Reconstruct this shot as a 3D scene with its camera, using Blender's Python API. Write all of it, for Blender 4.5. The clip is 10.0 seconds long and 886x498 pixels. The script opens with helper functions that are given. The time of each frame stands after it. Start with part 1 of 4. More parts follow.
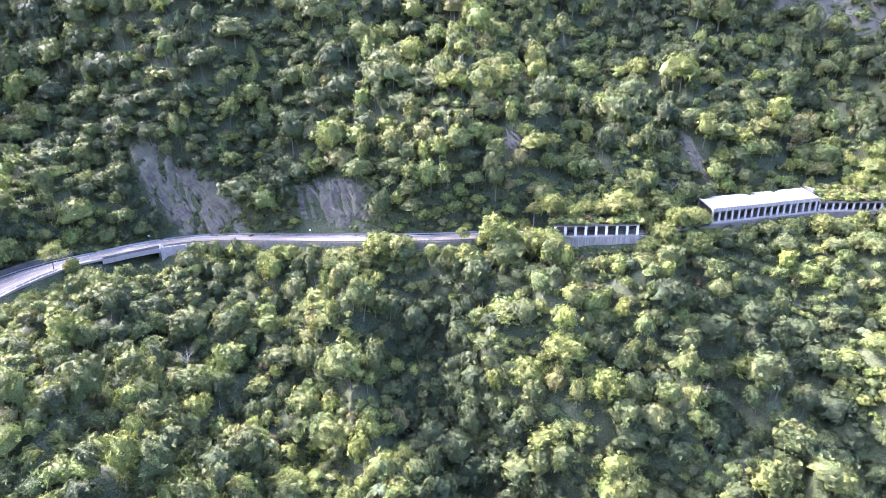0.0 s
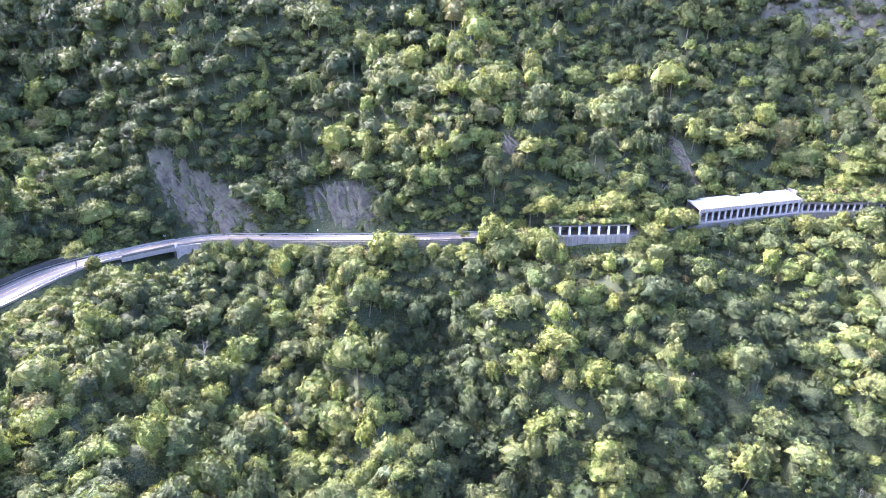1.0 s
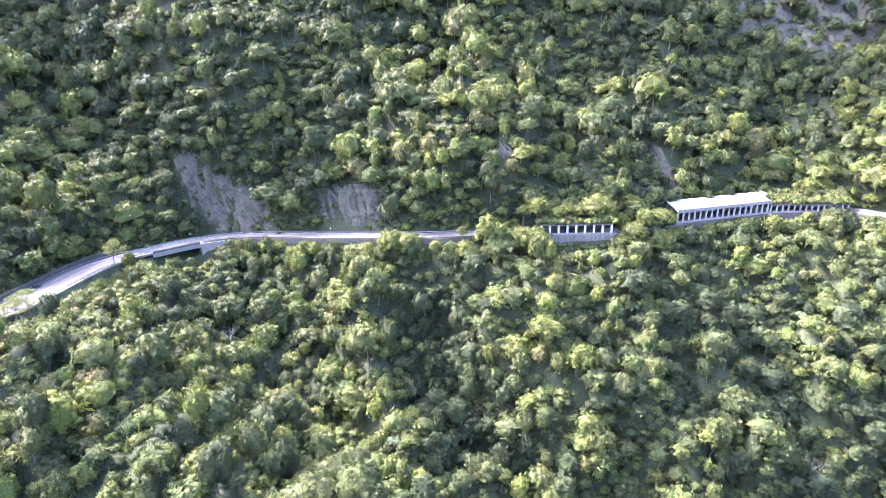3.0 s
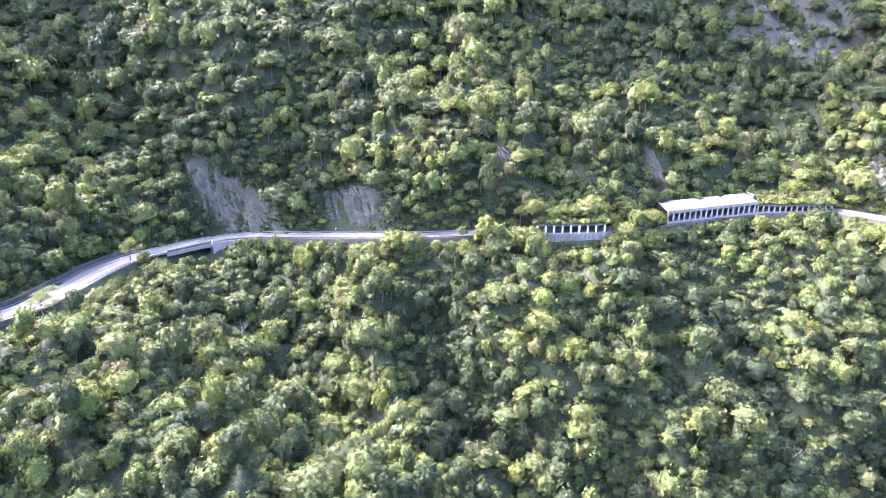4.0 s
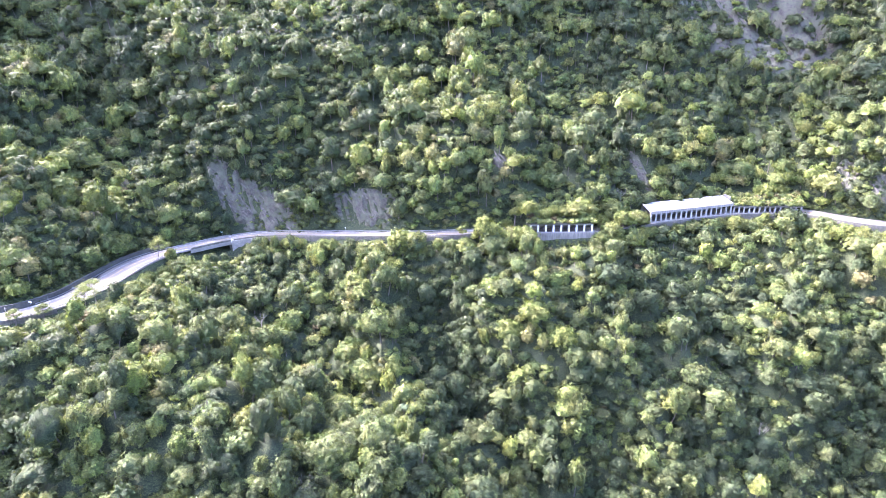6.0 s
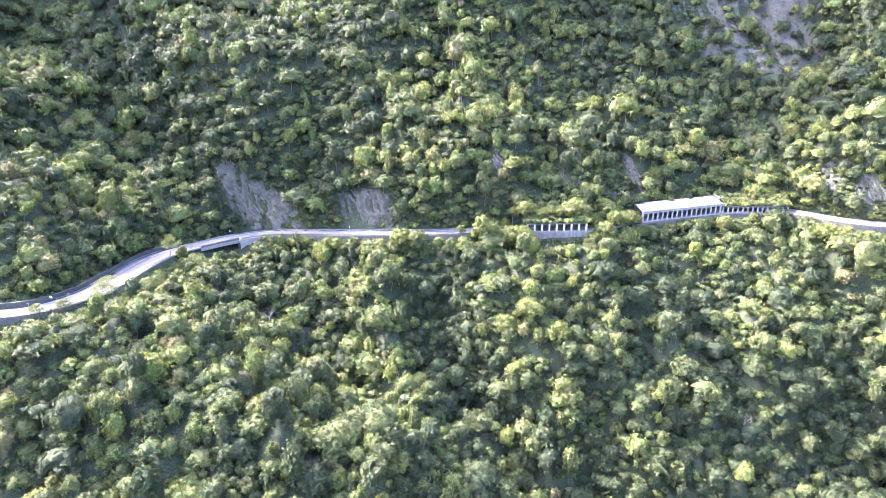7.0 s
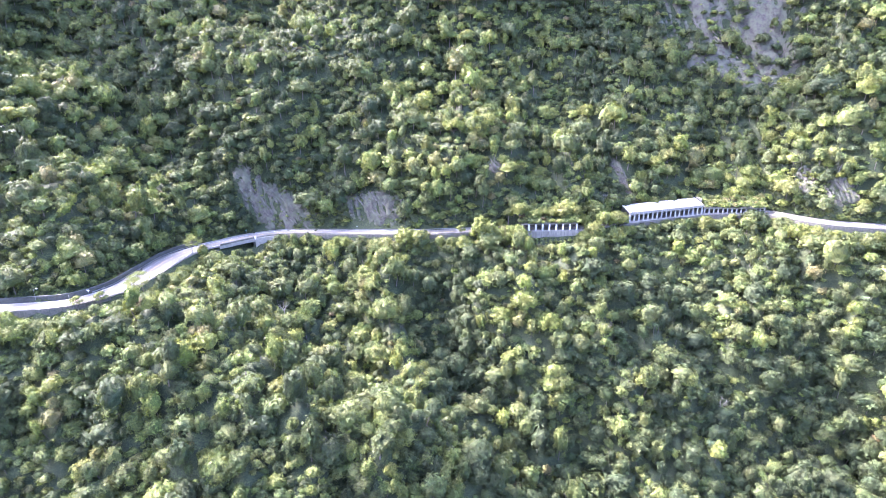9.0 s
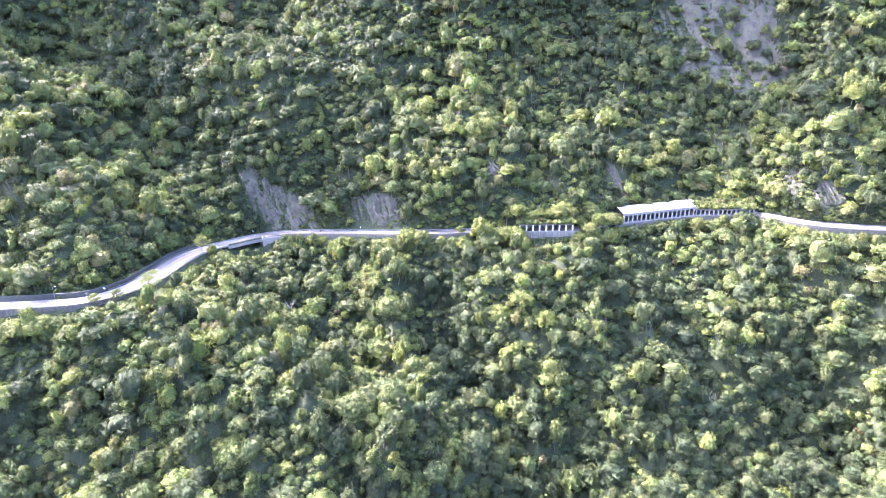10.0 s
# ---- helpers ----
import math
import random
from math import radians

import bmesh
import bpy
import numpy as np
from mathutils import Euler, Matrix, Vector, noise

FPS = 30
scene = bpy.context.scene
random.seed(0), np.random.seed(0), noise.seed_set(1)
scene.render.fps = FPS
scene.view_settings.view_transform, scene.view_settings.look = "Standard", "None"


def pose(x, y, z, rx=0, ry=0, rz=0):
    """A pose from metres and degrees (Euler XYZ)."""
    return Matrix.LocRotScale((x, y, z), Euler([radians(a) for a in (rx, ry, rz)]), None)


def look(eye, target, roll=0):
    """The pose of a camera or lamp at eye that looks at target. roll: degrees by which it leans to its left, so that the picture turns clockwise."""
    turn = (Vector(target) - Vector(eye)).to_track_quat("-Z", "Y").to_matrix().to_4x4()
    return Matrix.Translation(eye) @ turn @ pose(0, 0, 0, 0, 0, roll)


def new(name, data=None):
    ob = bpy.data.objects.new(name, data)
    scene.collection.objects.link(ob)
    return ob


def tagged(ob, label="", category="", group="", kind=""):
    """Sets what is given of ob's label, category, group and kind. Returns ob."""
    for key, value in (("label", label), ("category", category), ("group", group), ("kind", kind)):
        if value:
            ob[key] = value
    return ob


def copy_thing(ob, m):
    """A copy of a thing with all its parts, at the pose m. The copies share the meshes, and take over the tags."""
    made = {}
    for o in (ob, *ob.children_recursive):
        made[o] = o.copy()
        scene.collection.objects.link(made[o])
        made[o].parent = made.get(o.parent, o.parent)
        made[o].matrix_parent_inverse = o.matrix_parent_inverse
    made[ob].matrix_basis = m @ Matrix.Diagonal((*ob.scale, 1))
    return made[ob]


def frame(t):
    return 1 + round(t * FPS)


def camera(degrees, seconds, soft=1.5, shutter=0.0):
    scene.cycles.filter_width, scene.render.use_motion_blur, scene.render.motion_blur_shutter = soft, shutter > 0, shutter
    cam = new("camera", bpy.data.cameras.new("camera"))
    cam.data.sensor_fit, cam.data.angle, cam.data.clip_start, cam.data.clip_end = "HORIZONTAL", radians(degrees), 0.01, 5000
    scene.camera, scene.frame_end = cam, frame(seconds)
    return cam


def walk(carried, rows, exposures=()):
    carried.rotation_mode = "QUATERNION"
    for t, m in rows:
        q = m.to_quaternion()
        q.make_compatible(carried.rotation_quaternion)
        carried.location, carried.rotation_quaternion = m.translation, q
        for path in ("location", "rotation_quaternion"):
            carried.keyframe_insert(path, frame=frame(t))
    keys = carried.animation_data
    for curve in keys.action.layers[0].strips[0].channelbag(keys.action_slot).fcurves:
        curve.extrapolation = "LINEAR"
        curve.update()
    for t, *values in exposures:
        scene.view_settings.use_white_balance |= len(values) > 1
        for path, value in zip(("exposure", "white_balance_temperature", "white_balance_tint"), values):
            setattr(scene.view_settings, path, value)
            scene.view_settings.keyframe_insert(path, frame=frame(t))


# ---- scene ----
cam = camera(73.7, 10.0, soft=0.7)
METRES, EYE, TILT, LEAN, TURN = 140.0, 90.0, -20.0, 0.0, 0.0
ROWS = [
    (0.0, 0.0000, 0.0000, 0.0000, 0.00, 0.00, -0.00),
    (0.5, -0.0008, -0.0503, -0.0022, 0.03, 0.01, -0.00),
    (1.0, -0.0022, -0.1007, -0.0030, 0.05, -0.02, -0.00),
    (1.5, -0.0029, -0.1511, -0.0045, 0.04, -0.06, -0.01),
    (2.0, -0.0040, -0.2010, -0.0061, 0.05, -0.10, -0.01),
    (2.5, -0.0051, -0.2510, -0.0075, 0.05, -0.14, -0.02),
    (4.0, -0.0082, -0.4011, -0.0114, 0.07, -0.18, -0.00),
    (4.5, -0.0092, -0.4513, -0.0131, 0.08, -0.19, 0.04),
    (5.0, -0.0100, -0.5016, -0.0141, 0.08, -0.23, 0.03),
    (5.5, -0.0114, -0.5518, -0.0149, 0.08, -0.26, -0.01),
    (7.0, -0.0148, -0.7011, -0.0198, 0.04, -0.37, -0.06),
    (7.5, -0.0158, -0.7503, -0.0218, 0.04, -0.41, -0.05),
    (8.0, -0.0169, -0.7996, -0.0233, 0.04, -0.43, -0.05),
    (8.5, -0.0177, -0.8494, -0.0247, 0.04, -0.43, -0.07),
    (9.0, -0.0191, -0.8991, -0.0259, 0.05, -0.39, -0.08),
    (9.5, -0.0205, -0.9489, -0.0270, 0.05, -0.38, -0.11),
    (10.0, -0.0215, -0.9990, -0.0279, 0.06, -0.34, -0.11),
]
walk(cam, [(t, pose(0, 0, EYE, TILT, LEAN, TURN) @ pose(METRES * x, METRES * y, METRES * z, 90 + pitch, roll, yaw)) for t, x, y, z, yaw, pitch, roll in ROWS],
     exposures=[(0.0, 4.52, 5380, 31), (2.5, 4.56, 5370, 31), (5.0, 4.71, 5370, 32), (10.0, 4.82, 5360, 32)])

# ---- world and sun ----
SUN_AZIMUTH, SUN_HEIGHT = -59.0, 45.0      # degrees: left of straight ahead (+y), above the horizon
world = bpy.data.worlds.new("sky")
scene.world = world
world.use_nodes = True
wn, wl = world.node_tree.nodes, world.node_tree.links
sky = wn.new("ShaderNodeTexSky")
sky.sky_type, sky.sun_disc = "NISHITA", False
sky.sun_elevation, sky.sun_rotation = radians(SUN_HEIGHT), radians(SUN_AZIMUTH)
sky.air_density, sky.dust_density, sky.ozone_density, sky.altitude = 0.7, 7.0, 0.6, 400
wn["Background"].inputs["Strength"].default_value = 0.15
wl.new(sky.outputs[0], wn["Background"].inputs["Color"])
sun = new("sun", bpy.data.lights.new("sun", "SUN"))
sun.data.energy, sun.data.angle, sun.data.color = 1.75, radians(0.6), (1.0, 0.885, 0.66)
a, e = radians(SUN_AZIMUTH), radians(SUN_HEIGHT)
to_sun = Vector((math.sin(a) * math.cos(e), math.cos(a) * math.cos(e), math.sin(e)))
sun.matrix_world = look(to_sun * 400, (0, 0, 0))

# ---- materials ----
def material(name):
    m = bpy.data.materials.new(name)
    m.use_nodes = True
    return m, m.node_tree.nodes, m.node_tree.links, m.node_tree.nodes["Principled BSDF"]


def noise_node(n, l, scale, detail=6, rough=0.6, coords="Object", stretch=None):
    tc = n.new("ShaderNodeTexCoord")
    tex = n.new("ShaderNodeTexNoise")
    tex.inputs["Scale"].default_value, tex.inputs["Detail"].default_value, tex.inputs["Roughness"].default_value = scale, detail, rough
    if stretch:
        mp = n.new("ShaderNodeMapping")
        mp.inputs["Scale"].default_value = stretch
        l.new(tc.outputs[coords], mp.inputs["Vector"])
        l.new(mp.outputs[0], tex.inputs["Vector"])
    else:
        l.new(tc.outputs[coords], tex.inputs["Vector"])
    return tex.outputs[0]


def ramp_node(n, l, fac, stops):
    r = n.new("ShaderNodeValToRGB")
    while len(r.color_ramp.elements) < len(stops):
        r.color_ramp.elements.new(0.5)
    for el, (p, c) in zip(r.color_ramp.elements, stops):
        el.position, el.color = p, (*c, 1)
    l.new(fac, r.inputs[0])
    return r.outputs[0]


def mix_node(n, l, mode, fac, a, b):
    m = n.new("ShaderNodeMix")
    m.data_type, m.blend_type = "RGBA", mode
    for sock, v in ((m.inputs[0], fac), (m.inputs[6], a), (m.inputs[7], b)):
        if isinstance(v, (int, float)):
            sock.default_value = v
        elif isinstance(v, tuple):
            sock.default_value = (*v, 1)
        else:
            l.new(v, sock)
    return m.outputs[2]


def bump_node(n, l, bsdf, height, strength, distance):
    b = n.new("ShaderNodeBump")
    b.inputs["Strength"].default_value, b.inputs["Distance"].default_value = strength, distance
    l.new(height, b.inputs["Height"])
    l.new(b.outputs[0], bsdf.inputs["Normal"])


def surface(name, dark, light, rough, scale, big=0.08, bump=0.4, dist=0.05, stain=None, stretch=None, metal=0.0):
    """A weathered surface: colour between dark and light at two scales, with stains and relief."""
    m, n, l, b = material(name)
    fine = noise_node(n, l, scale, 8, 0.65, stretch=stretch)
    wide = noise_node(n, l, big, 5, 0.6)
    col = ramp_node(n, l, fine, [(0.3, dark), (0.7, light)])
    tone = ramp_node(n, l, wide, [(0.3, (0.72, 0.72, 0.74)), (0.7, (1.1, 1.08, 1.05))])
    col = mix_node(n, l, "MULTIPLY", 1.0, col, tone)
    if stain:
        drip = noise_node(n, l, 1.0, 6, 0.7, stretch=(1.6, 1.6, 0.18))
        fac = ramp_node(n, l, drip, [(0.48, (0, 0, 0)), (0.68, (0.85, 0.85, 0.85))])
        col = mix_node(n, l, "MIX", fac, col, stain)
    l.new(col, b.inputs["Base Color"])
    b.inputs["Roughness"].default_value, b.inputs["Metallic"].default_value = rough, metal
    bump_node(n, l, b, fine, bump, dist)
    return m


FOLIAGE = [(0.0, (0.036, 0.044, 0.026)), (0.28, (0.065, 0.073, 0.038)), (0.50, (0.095, 0.106, 0.048)),
           (0.66, (0.108, 0.118, 0.047)), (0.78, (0.110, 0.109, 0.057)), (0.88, (0.106, 0.088, 0.056)), (1.0, (0.088, 0.064, 0.046))]


def leaf_material(name, per_object, gaps=True):
    """Waxy leaves that let some light through. The hue goes by tree, the value by leaf."""
    m, n, l, b = material(name)
    at = n.new("ShaderNodeAttribute")
    at.attribute_name = "tint"
    tint = at.outputs["Fac"]
    if per_object:
        sh = n.new("ShaderNodeMath")
        sh.operation = "MULTIPLY_ADD"
        sh.inputs[1].default_value = 0.09
        l.new(n.new("ShaderNodeObjectInfo").outputs["Random"], sh.inputs[0])
        l.new(tint, sh.inputs[2])
        tint = sh.outputs[0]
    geo = n.new("ShaderNodeNewGeometry")
    col = ramp_node(n, l, tint, FOLIAGE)
    hue = n.new("ShaderNodeHueSaturation")
    drift = n.new("ShaderNodeMapRange")
    drift.inputs["From Min"].default_value, drift.inputs["From Max"].default_value = 0.3, 0.7
    drift.inputs["To Min"].default_value, drift.inputs["To Max"].default_value = 0.471, 0.536
    l.new(noise_node(n, l, 0.11, 3, 0.6), drift.inputs["Value"])
    l.new(drift.outputs[0], hue.inputs["Hue"])
    hue.inputs["Saturation"].default_value = 1.22
    l.new(col, hue.inputs["Color"])
    col = hue.outputs[0]
    val = ramp_node(n, l, geo.outputs["Random Per Island"], [(0.0, (0.5, 0.54, 0.5)), (0.6, (1.0, 1.0, 1.0)), (1.0, (1.28, 1.27, 1.02))])
    col = mix_node(n, l, "MULTIPLY", 1.0, col, val)
    # single leaves within a spray
    tc, vo, sep = n.new("ShaderNodeTexCoord"), n.new("ShaderNodeTexVoronoi"), n.new("ShaderNodeSeparateColor")
    vo.inputs["Scale"].default_value = 2.7
    l.new(tc.outputs["Object"], vo.inputs["Vector"])
    l.new(vo.outputs["Color"], sep.inputs[0])
    col = mix_node(n, l, "MULTIPLY", 1.0, col, ramp_node(n, l, sep.outputs[0], [(0.0, (0.52, 0.55, 0.50)), (1.0, (1.38, 1.38, 1.16))]))
    l.new(col, b.inputs["Base Color"])
    b.inputs["Roughness"].default_value, b.inputs["Specular IOR Level"].default_value = 0.62, 0.13
    rise = n.new("ShaderNodeMath")
    rise.operation = "MULTIPLY_ADD"
    rise.inputs[1].default_value, rise.inputs[2].default_value = -1.0, 1.0
    l.new(vo.outputs["Distance"], rise.inputs[0])
    bump_node(n, l, b, rise.outputs[0], 0.8, 0.3)
    tr = n.new("ShaderNodeBsdfTranslucent")
    l.new(mix_node(n, l, "MULTIPLY", 1.0, col, (1.35, 1.42, 0.8)), tr.inputs["Color"])
    mx = n.new("ShaderNodeMixShader")
    mx.inputs[0].default_value = 0.16
    l.new(b.outputs[0], mx.inputs[1])
    l.new(tr.outputs[0], mx.inputs[2])
    if not gaps:
        l.new(mx.outputs[0], n["Material Output"].inputs["Surface"])
        return m
    # gaps between the leaves
    gap, hole, cut = n.new("ShaderNodeMath"), n.new("ShaderNodeBsdfTransparent"), n.new("ShaderNodeMixShader")
    gap.operation = "GREATER_THAN"
    gap.inputs[1].default_value = 0.6
    l.new(vo.outputs["Distance"], gap.inputs[0])
    l.new(gap.outputs[0], cut.inputs[0])
    l.new(mx.outputs[0], cut.inputs[1])
    l.new(hole.outputs[0], cut.inputs[2])
    l.new(cut.outputs[0], n["Material Output"].inputs["Surface"])
    return m


LEAF_FOREST = leaf_material("forest_leaves", False)
LEAF_TREE = leaf_material("tree_leaves", True)
SKIN_FOREST = leaf_material("forest_foliage", False, False)
SKIN_TREE = leaf_material("tree_foliage", True, False)


def leafy_material(name, dark, light, scale):
    """Close growth of small leaves: every leaf clump its own tone and tilt."""
    m, n, l, b = material(name)
    tc = n.new("ShaderNodeTexCoord")
    vo = n.new("ShaderNodeTexVoronoi")
    vo.inputs["Scale"].default_value = scale
    l.new(tc.outputs["Object"], vo.inputs["Vector"])
    sep = n.new("ShaderNodeSeparateColor")
    l.new(vo.outputs["Color"], sep.inputs[0])
    col = ramp_node(n, l, sep.outputs[0], [(0.0, dark), (0.55, tuple((p + q) / 2 for p, q in zip(dark, light))), (1.0, light)])
    # gaps between clumps darkened: their shade put into the colour
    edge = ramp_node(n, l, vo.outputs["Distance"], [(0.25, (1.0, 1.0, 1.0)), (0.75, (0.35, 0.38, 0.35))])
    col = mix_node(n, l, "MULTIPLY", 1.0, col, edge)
    tone = ramp_node(n, l, noise_node(n, l, 0.09, 5, 0.6), [(0.3, (0.6, 0.62, 0.6)), (0.7, (1.25, 1.2, 1.1))])
    l.new(mix_node(n, l, "MULTIPLY", 1.0, col, tone), b.inputs["Base Color"])
    b.inputs["Roughness"].default_value, b.inputs["Specular IOR Level"].default_value = 0.8, 0.2
    inv = n.new("ShaderNodeMath")
    inv.operation = "MULTIPLY_ADD"
    inv.inputs[1].default_value, inv.inputs[2].default_value = -1.0, 1.0
    l.new(vo.outputs["Distance"], inv.inputs[0])
    bump_node(n, l, b, inv.outputs[0], 0.8, 0.35 / scale)
    return m


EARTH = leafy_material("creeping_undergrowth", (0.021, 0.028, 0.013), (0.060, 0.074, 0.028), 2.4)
BARK = surface("bark", (0.040, 0.033, 0.027), (0.115, 0.098, 0.082), 0.9, 3.0, 0.3, 0.6, 0.05, stretch=(1, 1, 0.2))


def rock_material():
    """Grey rock with pale slanting streaks and patches of grass."""
    m, n, l, b = material("rock")
    fine = noise_node(n, l, 0.7, 8, 0.7)
    col = ramp_node(n, l, fine, [(0.3, (0.025, 0.022, 0.016)), (0.72, (0.055, 0.048, 0.036))])
    tc, turn, mp, tex = n.new("ShaderNodeTexCoord"), n.new("ShaderNodeMapping"), n.new("ShaderNodeMapping"), n.new("ShaderNodeTexNoise")
    turn.inputs["Rotation"].default_value = (0, radians(54), 0)
    l.new(tc.outputs["Object"], turn.inputs["Vector"])
    mp.inputs["Scale"].default_value = (1.0, 1.0, 0.10)
    tex.inputs["Scale"].default_value, tex.inputs["Detail"].default_value, tex.inputs["Roughness"].default_value = 0.5, 7, 0.68
    l.new(turn.outputs[0], mp.inputs["Vector"])
    l.new(mp.outputs[0], tex.inputs["Vector"])
    pale = ramp_node(n, l, tex.outputs[0], [(0.56, (0, 0, 0)), (0.70, (0.75, 0.75, 0.75))])
    col = mix_node(n, l, "MIX", pale, col, (0.106, 0.096, 0.078))
    mp2, tex2 = n.new("ShaderNodeMapping"), n.new("ShaderNodeTexNoise")
    mp2.inputs["Scale"].default_value = (1.0, 1.0, 0.08)
    tex2.inputs["Scale"].default_value, tex2.inputs["Detail"].default_value = 2.2, 6
    l.new(turn.outputs[0], mp2.inputs["Vector"])
    l.new(mp2.outputs[0], tex2.inputs["Vector"])
    col = mix_node(n, l, "MULTIPLY", 1.0, col, ramp_node(n, l, tex2.outputs[0], [(0.38, (0.45, 0.45, 0.45)), (0.62, (1.5, 1.46, 1.4))]))
    wide = noise_node(n, l, 0.22, 8, 0.75)
    green = ramp_node(n, l, wide, [(0.42, (0, 0, 0)), (0.56, (0.9, 0.9, 0.9))])
    col = mix_node(n, l, "MIX", green, col, (0.060, 0.062, 0.034))
    l.new(col, b.inputs["Base Color"])
    b.inputs["Roughness"].default_value = 0.9
    bump_node(n, l, b, fine, 1.0, 0.6)
    return m


ROCK = rock_material()
ROCK_SLAB = surface("pale_rock", (0.048, 0.043, 0.033), (0.110, 0.099, 0.078), 0.9, 0.8, 0.2, 0.9, 0.2)
ASPHALT = surface("asphalt", (0.086, 0.079, 0.066), (0.150, 0.138, 0.114), 0.55, 2.2, 0.06, 0.3, 0.02)
CONCRETE = surface("concrete", (0.120, 0.112, 0.093), (0.235, 0.218, 0.180), 0.85, 1.2, 0.08, 0.4, 0.04, stain=(0.13, 0.122, 0.102))
ROOF_CONCRETE = surface("roof_concrete", (0.19, 0.186, 0.168), (0.38, 0.370, 0.342), 0.8, 0.35, 0.05, 0.3, 0.03, stain=(0.22, 0.215, 0.19))
PALE_CONCRETE = surface("pale_concrete", (0.20, 0.195, 0.182), (0.33, 0.32, 0.298), 0.8, 1.4, 0.15, 0.3, 0.03, stain=(0.10, 0.097, 0.085))
WHITE_PAINT = surface("white_painted_concrete", (0.42, 0.415, 0.40), (0.58, 0.57, 0.55), 0.7, 1.5, 0.2, 0.2, 0.02, stain=(0.24, 0.235, 0.22))
MASONRY = surface("mossy_masonry", (0.042, 0.040, 0.030), (0.120, 0.110, 0.086), 0.92, 0.9, 0.08, 0.8, 0.12, stain=(0.026, 0.034, 0.018))
STREAKED = surface("streaked_concrete", (0.060, 0.056, 0.044), (0.215, 0.200, 0.165), 0.88, 1.1, 0.1, 0.5, 0.05, stain=(0.07, 0.068, 0.05), stretch=(1, 1, 0.14))
# stone darkened to hold the shade of the cutting and abutments
SHADE_STONE = surface("shade_dark_stone", (0.022, 0.025, 0.018), (0.062, 0.060, 0.048), 0.95, 0.9, 0.1, 0.9, 0.15)
WHITE_LINE = surface("worn_white_line", (0.45, 0.45, 0.44), (0.78, 0.78, 0.76), 0.6, 4.0, 0.2, 0.1, 0.01)
YELLOW_LINE = surface("worn_yellow_line", (0.42, 0.27, 0.04), (0.62, 0.43, 0.07), 0.6, 4.0, 0.2, 0.1, 0.01)
STEEL = surface("galvanised_steel", (0.16, 0.16, 0.16), (0.27, 0.27, 0.265), 0.45, 5.0, 0.3, 0.1, 0.01, metal=0.7)
SIGN_GREEN = surface("green_sign", (0.02, 0.10, 0.075), (0.03, 0.13, 0.095), 0.45, 5.0, 0.3, 0.05, 0.01)
SIGN_WHITE = surface("white_sign", (0.68, 0.68, 0.68), (0.78, 0.78, 0.78), 0.45, 5.0, 0.3, 0.05, 0.01)
DARK = surface("dark_plastic", (0.02, 0.02, 0.022), (0.045, 0.045, 0.05), 0.5, 6.0, 0.5, 0.1, 0.01)

# ---- the lie of the land ----
# road centreline: x, y, z; the slope climbs on its left as x grows
ROAD = [(-420, 128, 0), (-340, 136, 0), (-270, 142, 0), (-235, 143.5, 0), (-210, 146.5, 0), (-191, 152, 0), (-177, 169, -0.2),
        (-172, 190, -0.5), (-168.5, 214, -1), (-160, 231, -1), (-147.5, 243, -1), (-134, 254.5, -1), (-118, 260, -0.2),
        (-100, 258.5, 1.2), (-75, 253, 3), (-43, 247, 5), (-12, 241.5, 7), (20, 240.5, 8.5), (48, 241.5, 9.4), (82, 241, 10.5)]
ROAD += [(100, 246, 11), (118, 256.5, 11.3), (169, 266, 13.8), (190, 265, 14.8), (207, 261, 15.4), (219, 252, 15.8), (229, 241.5, 16),
         (241, 234, 16), (257, 229, 16), (285, 224, 16), (340, 218, 16.5), (430, 214, 18)]
# swells and hollows: rows of y with metres for x from -246 in steps of 41
SWELLS = [
    (88, 2, -21, -35, 13, 6, 38, -4, -1, -10, -2, -3, 6, 13),
    (125, -2, 7, 32, 14, 5, 12, 12, -23, -15, -9, -18, -29, 5),
    (162, -14, 0, -10, -12, 36, -43, 1, -8, 10, -22, 34, -36, -16),
    (199, 1, 18, 0, 23, -17, -8, 32, -20, 16, 2, -12, 4, 10),
    (290, -9, -27, 0, 36, -22, 21, -2, 10, -11, 19, -7, -14, 21),
    (330, -9, 17, 40, 11, 14, 5, -27, 5, -22, 12, -1, -6, -10),
    (372, 10, 5, -2, -2, 16, 5, -6, 1, -8, 24, -7, 9, 13),
]
# spurs (plus) and gullies (minus): from x, y to x, y, half-width, metres
SPURS = [(-6, 213, 6, 172, 15, -23), (10, 208, 14, 178, 10, -17), (-42, 216, -30, 168, 12, 11), (60, 222, 47, 184, 20, 10), (43, 158, 54, 126, 18, -6), (128, 238, 165, 150, 14, -11), (185, 236, 196, 130, 18, 5),
         (86, 232, 104, 184, 13, -13), (-118, 246, -92, 170, 14, -6), (206, 236, 222, 130, 15, -8), (18, 264, 8, 430, 24, 10), (122, 276, 104, 420, 14, -11),
         (-178, 264, -262, 304, 16, 15), (-155, 272, -240, 335, 15, -18), (190, 285, 205, 420, 26, 7), (-92, 270, -120, 420, 22, -7)]
HALF_ROAD = 4.6


def spline(points, n=12):
    p = np.array(points, float)
    q = np.vstack([2 * p[0] - p[1], p, 2 * p[-1] - p[-2]])
    out = []
    for i in range(len(p) - 1):
        a, b, c, d = q[i:i + 4]
        for k in range(n):
            u = k / n
            out.append(0.5 * (2 * b + (c - a) * u + (2 * a - 5 * b + 4 * c - d) * u * u + (3 * b - a - 3 * c + d) * u ** 3))
    out.append(p[-1])
    return np.array(out)


